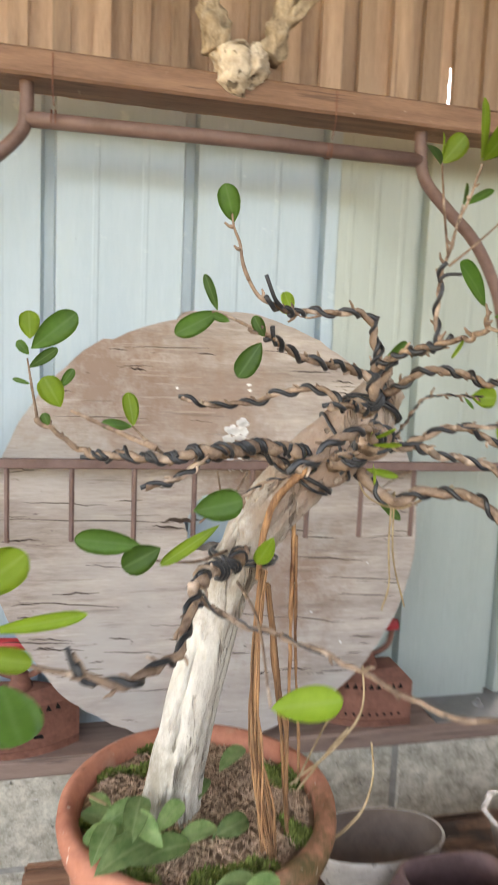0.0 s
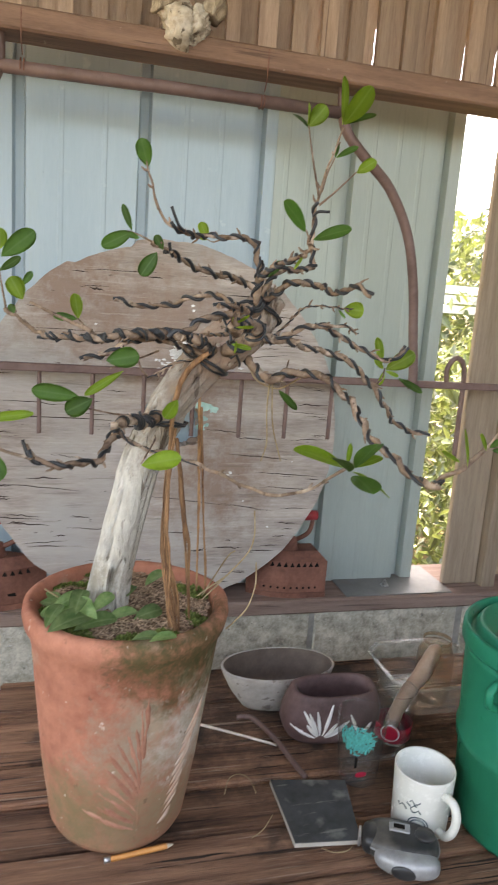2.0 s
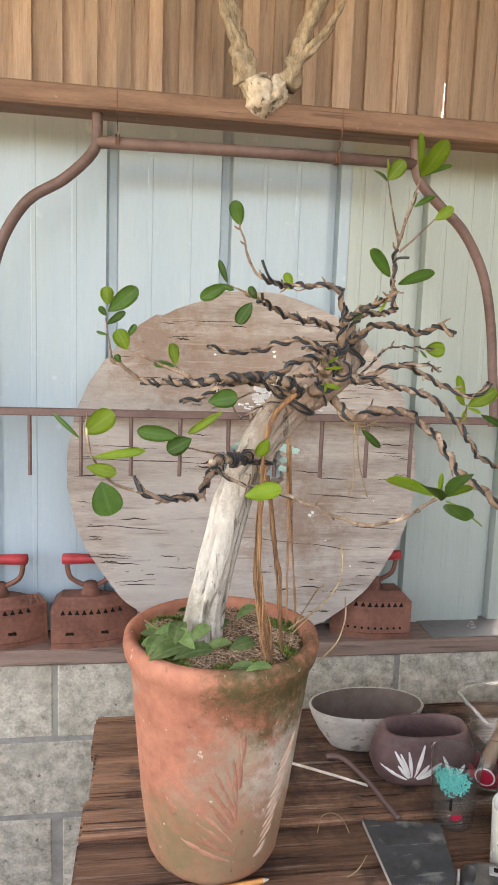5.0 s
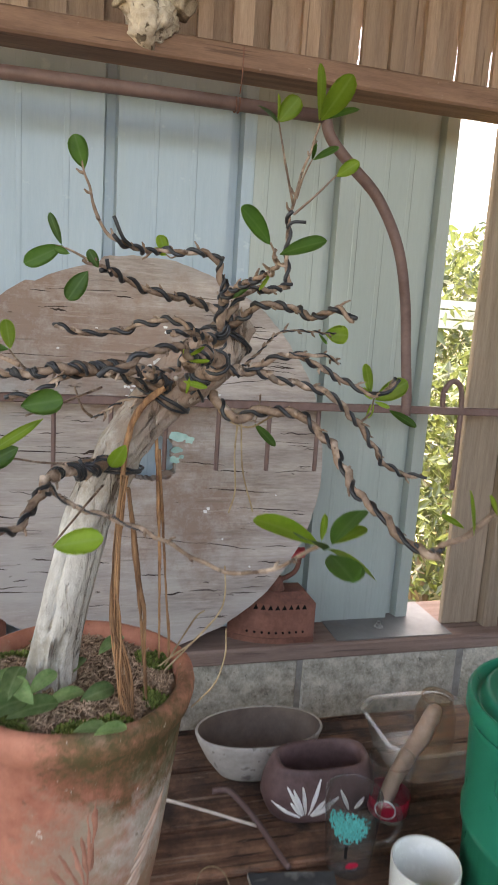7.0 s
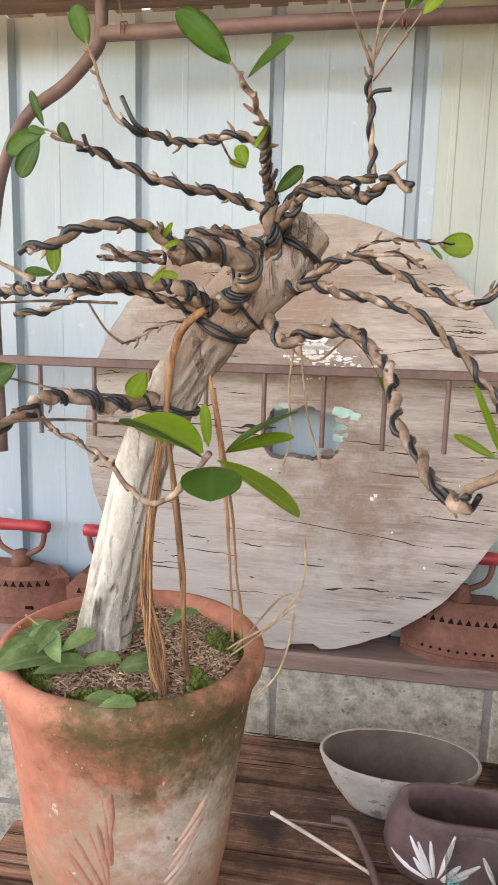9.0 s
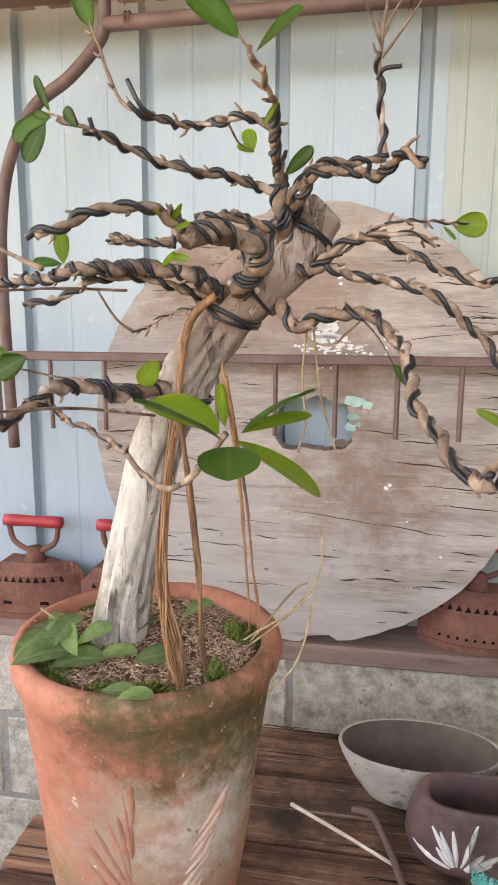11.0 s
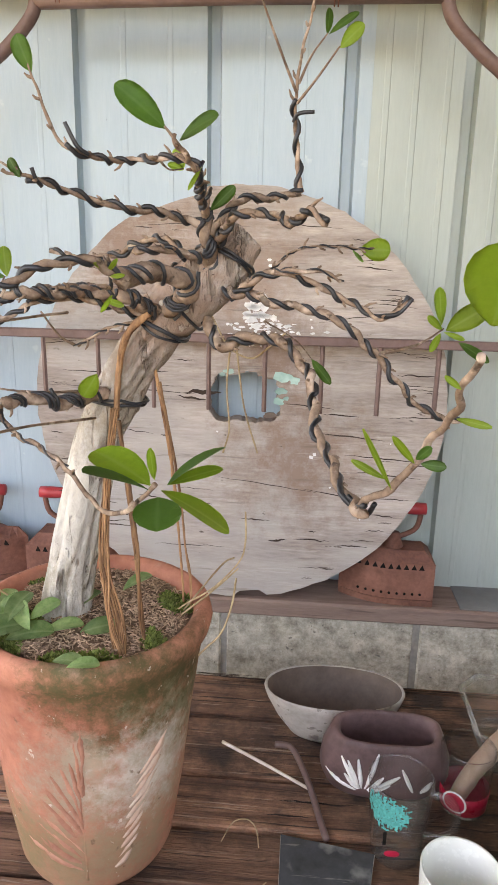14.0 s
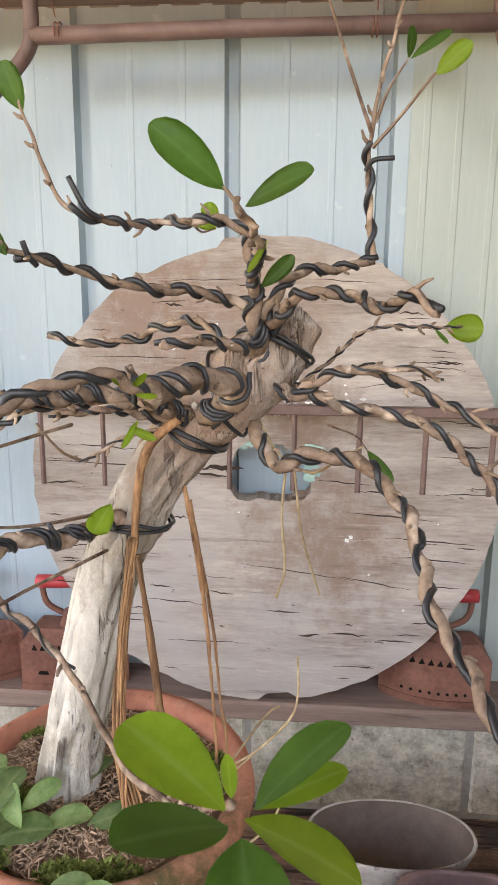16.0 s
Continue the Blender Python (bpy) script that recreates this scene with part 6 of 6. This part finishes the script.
part("strap_lug", turned(box(-0.058, -0.054, -0.01, 0.012, 0.01, 0.026, 0.001)), STEEL, cb)

# pencil, sticks, rod, straw
pen = empty("pencil", (0.117, 0.492, Z), "short orange pencil lying by the pot", "pencil")
a, b = Vector((0.077, 0.4870, Z + 0.0037)), Vector((0.161, 0.4980, Z + 0.0037))
d = (b - a).normalized()
part("shaft", tube([tuple(a), tuple(b - d * 0.009)], 0.0036, 6), PENCIL, pen)
part("ferrule", tube([tuple(a - d * 0.008), tuple(a)], 0.0037, 10), STEEL, pen, smooth=True)
part("point", tube([tuple(b - d * 0.009) + (0.0034,), tuple(b) + (0.0006,)], None, 8), PALESTICK, pen)
thing("white_stick", tube(smooth_path([(0.230, 0.764, Z + 0.003, 0.0026), (0.296, 0.724, Z + 0.003, 0.0024), (0.361, 0.682, Z + 0.003, 0.0022)], 5), None, 8), PALESTICK, "thin pale stick lying on the table", "stick", smooth=True)
thing("bent_rod", tube(smooth_path([(0.310, 0.763, Z + 0.006), (0.324, 0.762, Z + 0.007), (0.339, 0.750, Z + 0.008), (0.360, 0.686, Z + 0.0105), (0.374, 0.632, Z + 0.006), (0.383, 0.596, Z + 0.005)], 6), 0.0045, 10), IRONPIPE, "bent brown metal rod lying on the planks", "rod", smooth=True)
for pts in ([(0.250, 0.583), (0.262, 0.607), (0.280, 0.614), (0.293, 0.600), (0.298, 0.578)], [(0.270, 0.493), (0.290, 0.506), (0.310, 0.530)], [(0.360, 0.460), (0.374, 0.450), (0.392, 0.449), (0.404, 0.455)]):
    thing("straw", tube(smooth_path([(x, y, Z + 0.0018 + 0.007 * (0 < i < len(pts) - 1) * (len(pts) > 4)) for i, (x, y) in enumerate(pts)], 5), 0.0008, 5), STRAW, "curled dry straw on the table", "straw", "straws on the table", smooth=True)

# ---- outside ----


def bush(x, y, r, h, seed, count, label, size=0.05):
    g = random.Random(seed)
    ob = empty("bush", (x, y, -0.02), label, "bush", "bushes outside")
    for k in range(6):
        a = g.uniform(0, 6.3)
        tip = (x + 0.6 * r * math.cos(a), y + 0.6 * r * math.sin(a), h * g.uniform(0.5, 0.85))
        part("stem", tube(smooth_path([(x + 0.05 * math.cos(a), y + 0.05 * math.sin(a), -0.02, 0.03), (x + 0.25 * r * math.cos(a), y + 0.25 * r * math.sin(a), h * 0.35, 0.02), tip + (0.006,)], 4), None, 6), POST, ob)
    bm = bmesh.new()
    for k in range(count):
        a, q = g.uniform(0, 6.3), math.sqrt(g.random())
        z = h * g.random() ** 0.8
        rr = r * q * (0.55 + 0.6 * math.sin(math.pi * min(1, z / h * 0.8 + 0.15))) * (1 + 0.4 * noise.noise(Vector((math.cos(a) * 2, math.sin(a) * 2, z * 3 + seed))))
        c = Vector((x + rr * math.cos(a), y + rr * math.sin(a), z))
        m = Euler((g.uniform(-1.2, 1.2), g.uniform(-1.2, 1.2), g.uniform(0, 6.3))).to_matrix()
        s = size * g.uniform(0.5, 1.2)
        bm.faces.new([bm.verts.new(c + m @ Vector(p) * s) for p in ((-1, 0, 0), (-0.2, 0.42, 0.08), (1, 0, -0.1), (-0.2, -0.42, 0.08))])
    part("crown", bm, BUSH, ob, "many small green leaves", kind="stuff")


bush(2.35, 3.2, 0.75, 1.25, 21, 3500, "leafy green bush close behind the shed")
bush(3.3, 3.9, 0.8, 1.35, 22, 3500, "leafy green bush close behind the shed")
bush(1.75, 2.5, 0.45, 0.7, 25, 1800, "low leafy green bush behind the shed", 0.04)
bush(3.4, 5.8, 1.1, 2.2, 23, 4200, "tall loose green bush behind a white fence", 0.07)
bush(5.0, 6.8, 1.3, 2.6, 24, 4200, "tall loose green bush behind a white fence", 0.08)
fence = empty("white_fence", (3.3, 4.9, 0), "white painted board fence among bushes", "fence")
for k in range(3):
    part("rail", box(2.2, 4.8, 4.88, 4.90, 1.48 + 0.08 * k, 1.545 + 0.08 * k), FENCE, fence)
for x in (2.3, 3.5, 4.7):
    part("post", box(x, x + 0.06, 4.905, 4.96, -0.02, 1.75), FENCE, fence)

# ---- boards and blocks of the wall ----


def board(name, x0, x1, y, z0, z1, depth, material, parent, jag=0.0):
    bm = bmesh.new()
    heights = [0, 0.02, 0.035, 0.05, 0.065, 0.08, 0.095, 0.11, 0.125, 0.14, 0.155, 0.17, 0.19, z1 - z0] if jag else [0, z1 - z0]
    verts = []
    for h in heights:
        z = z0 + h
        a, b = x0, x1 + (0.006 if jag else 0)
        if jag and 0.005 < h < 0.13:
            b = x1 + 0.0012 - jag * (abs(noise.noise(Vector((x0 * 9, 0, h * 40)))) * 1.5 + (0.9 if 0.02 < h < 0.06 else 0))
        verts.append([bm.verts.new(p) for p in ((a, y, z), (b, y, z), (b, y + depth, z), (a, y + depth, z))])
    for lo, hi in zip(verts, verts[1:]):
        for k in range(4):
            bm.faces.new((lo[k], lo[(k + 1) % 4], hi[(k + 1) % 4], hi[k]))
    bm.faces.new(verts[0][::-1])
    bm.faces.new(verts[-1])
    return part(name, bm, material, parent)


upper = empty("wall_upper", (0, 1.2, 1.88), "narrow upright weathered brown boards above the beam", "wall", kind="structure")
x = -1.0
k = 0
gaps = (0.609, 0.816, 0.893)
torn = False
while x < 1.05:
    w = rng.uniform(0.026, 0.038)
    jag = 0.0
    for g in gaps:
        if x < g - 0.004 < x + w + 0.012 or (x < g and g - x < 0.045):
            w, jag = g - x, 0.004
    far = k % 2
    board("board", x - (0.004 if far and not torn else 0), x + w + (-0.0004 if jag else 0.004 if far else 0), (1.158 if far else 1.142) + rng.uniform(0, 0.0015), 1.868, 2.74, 0.014, PLANK, upper, jag)
    x += w
    k += 1
    torn = jag > 0
side = empty("wall_boards", (1.6, 1.2, SILL_Z), "weathered horizontal brown boards of the shed wall", "wall", kind="structure")
z = SILL_Z + 0.004
while z < 2.7:
    h = rng.uniform(0.085, 0.15)
    gap = 0.004 if 1.38 < z + h < 1.5 else 0.0
    part("board", box(1.076, 2.6, 1.205 + rng.uniform(0, 0.008), 1.235, z, z + h - 0.0015 - gap, 0.0015), SIDE_PLANK, side)
    z += h
blocks = empty("wall_blocks", (0, 1.2, 0), "rough grey concrete block wall below the sill", "wall", kind="structure")
part("mortar", box(-1.8, 2.6, 1.1235, 1.29, 0, 0.719), MORTAR, blocks, "grey mortar")
for row in range(4):
    z1 = 0.7205 - row * 0.185
    x = -1.755 + (0.195 if row % 2 else 0)
    while x < 2.6:
        w = 0.39
        part("block", box(x + rng.uniform(-0.006, 0.006), x + w - rng.uniform(0.010, 0.018), 1.12 + rng.uniform(-0.002, 0.002), 1.16, z1 - 0.173, z1, 0.004), CONCRETE, blocks)
        x += w
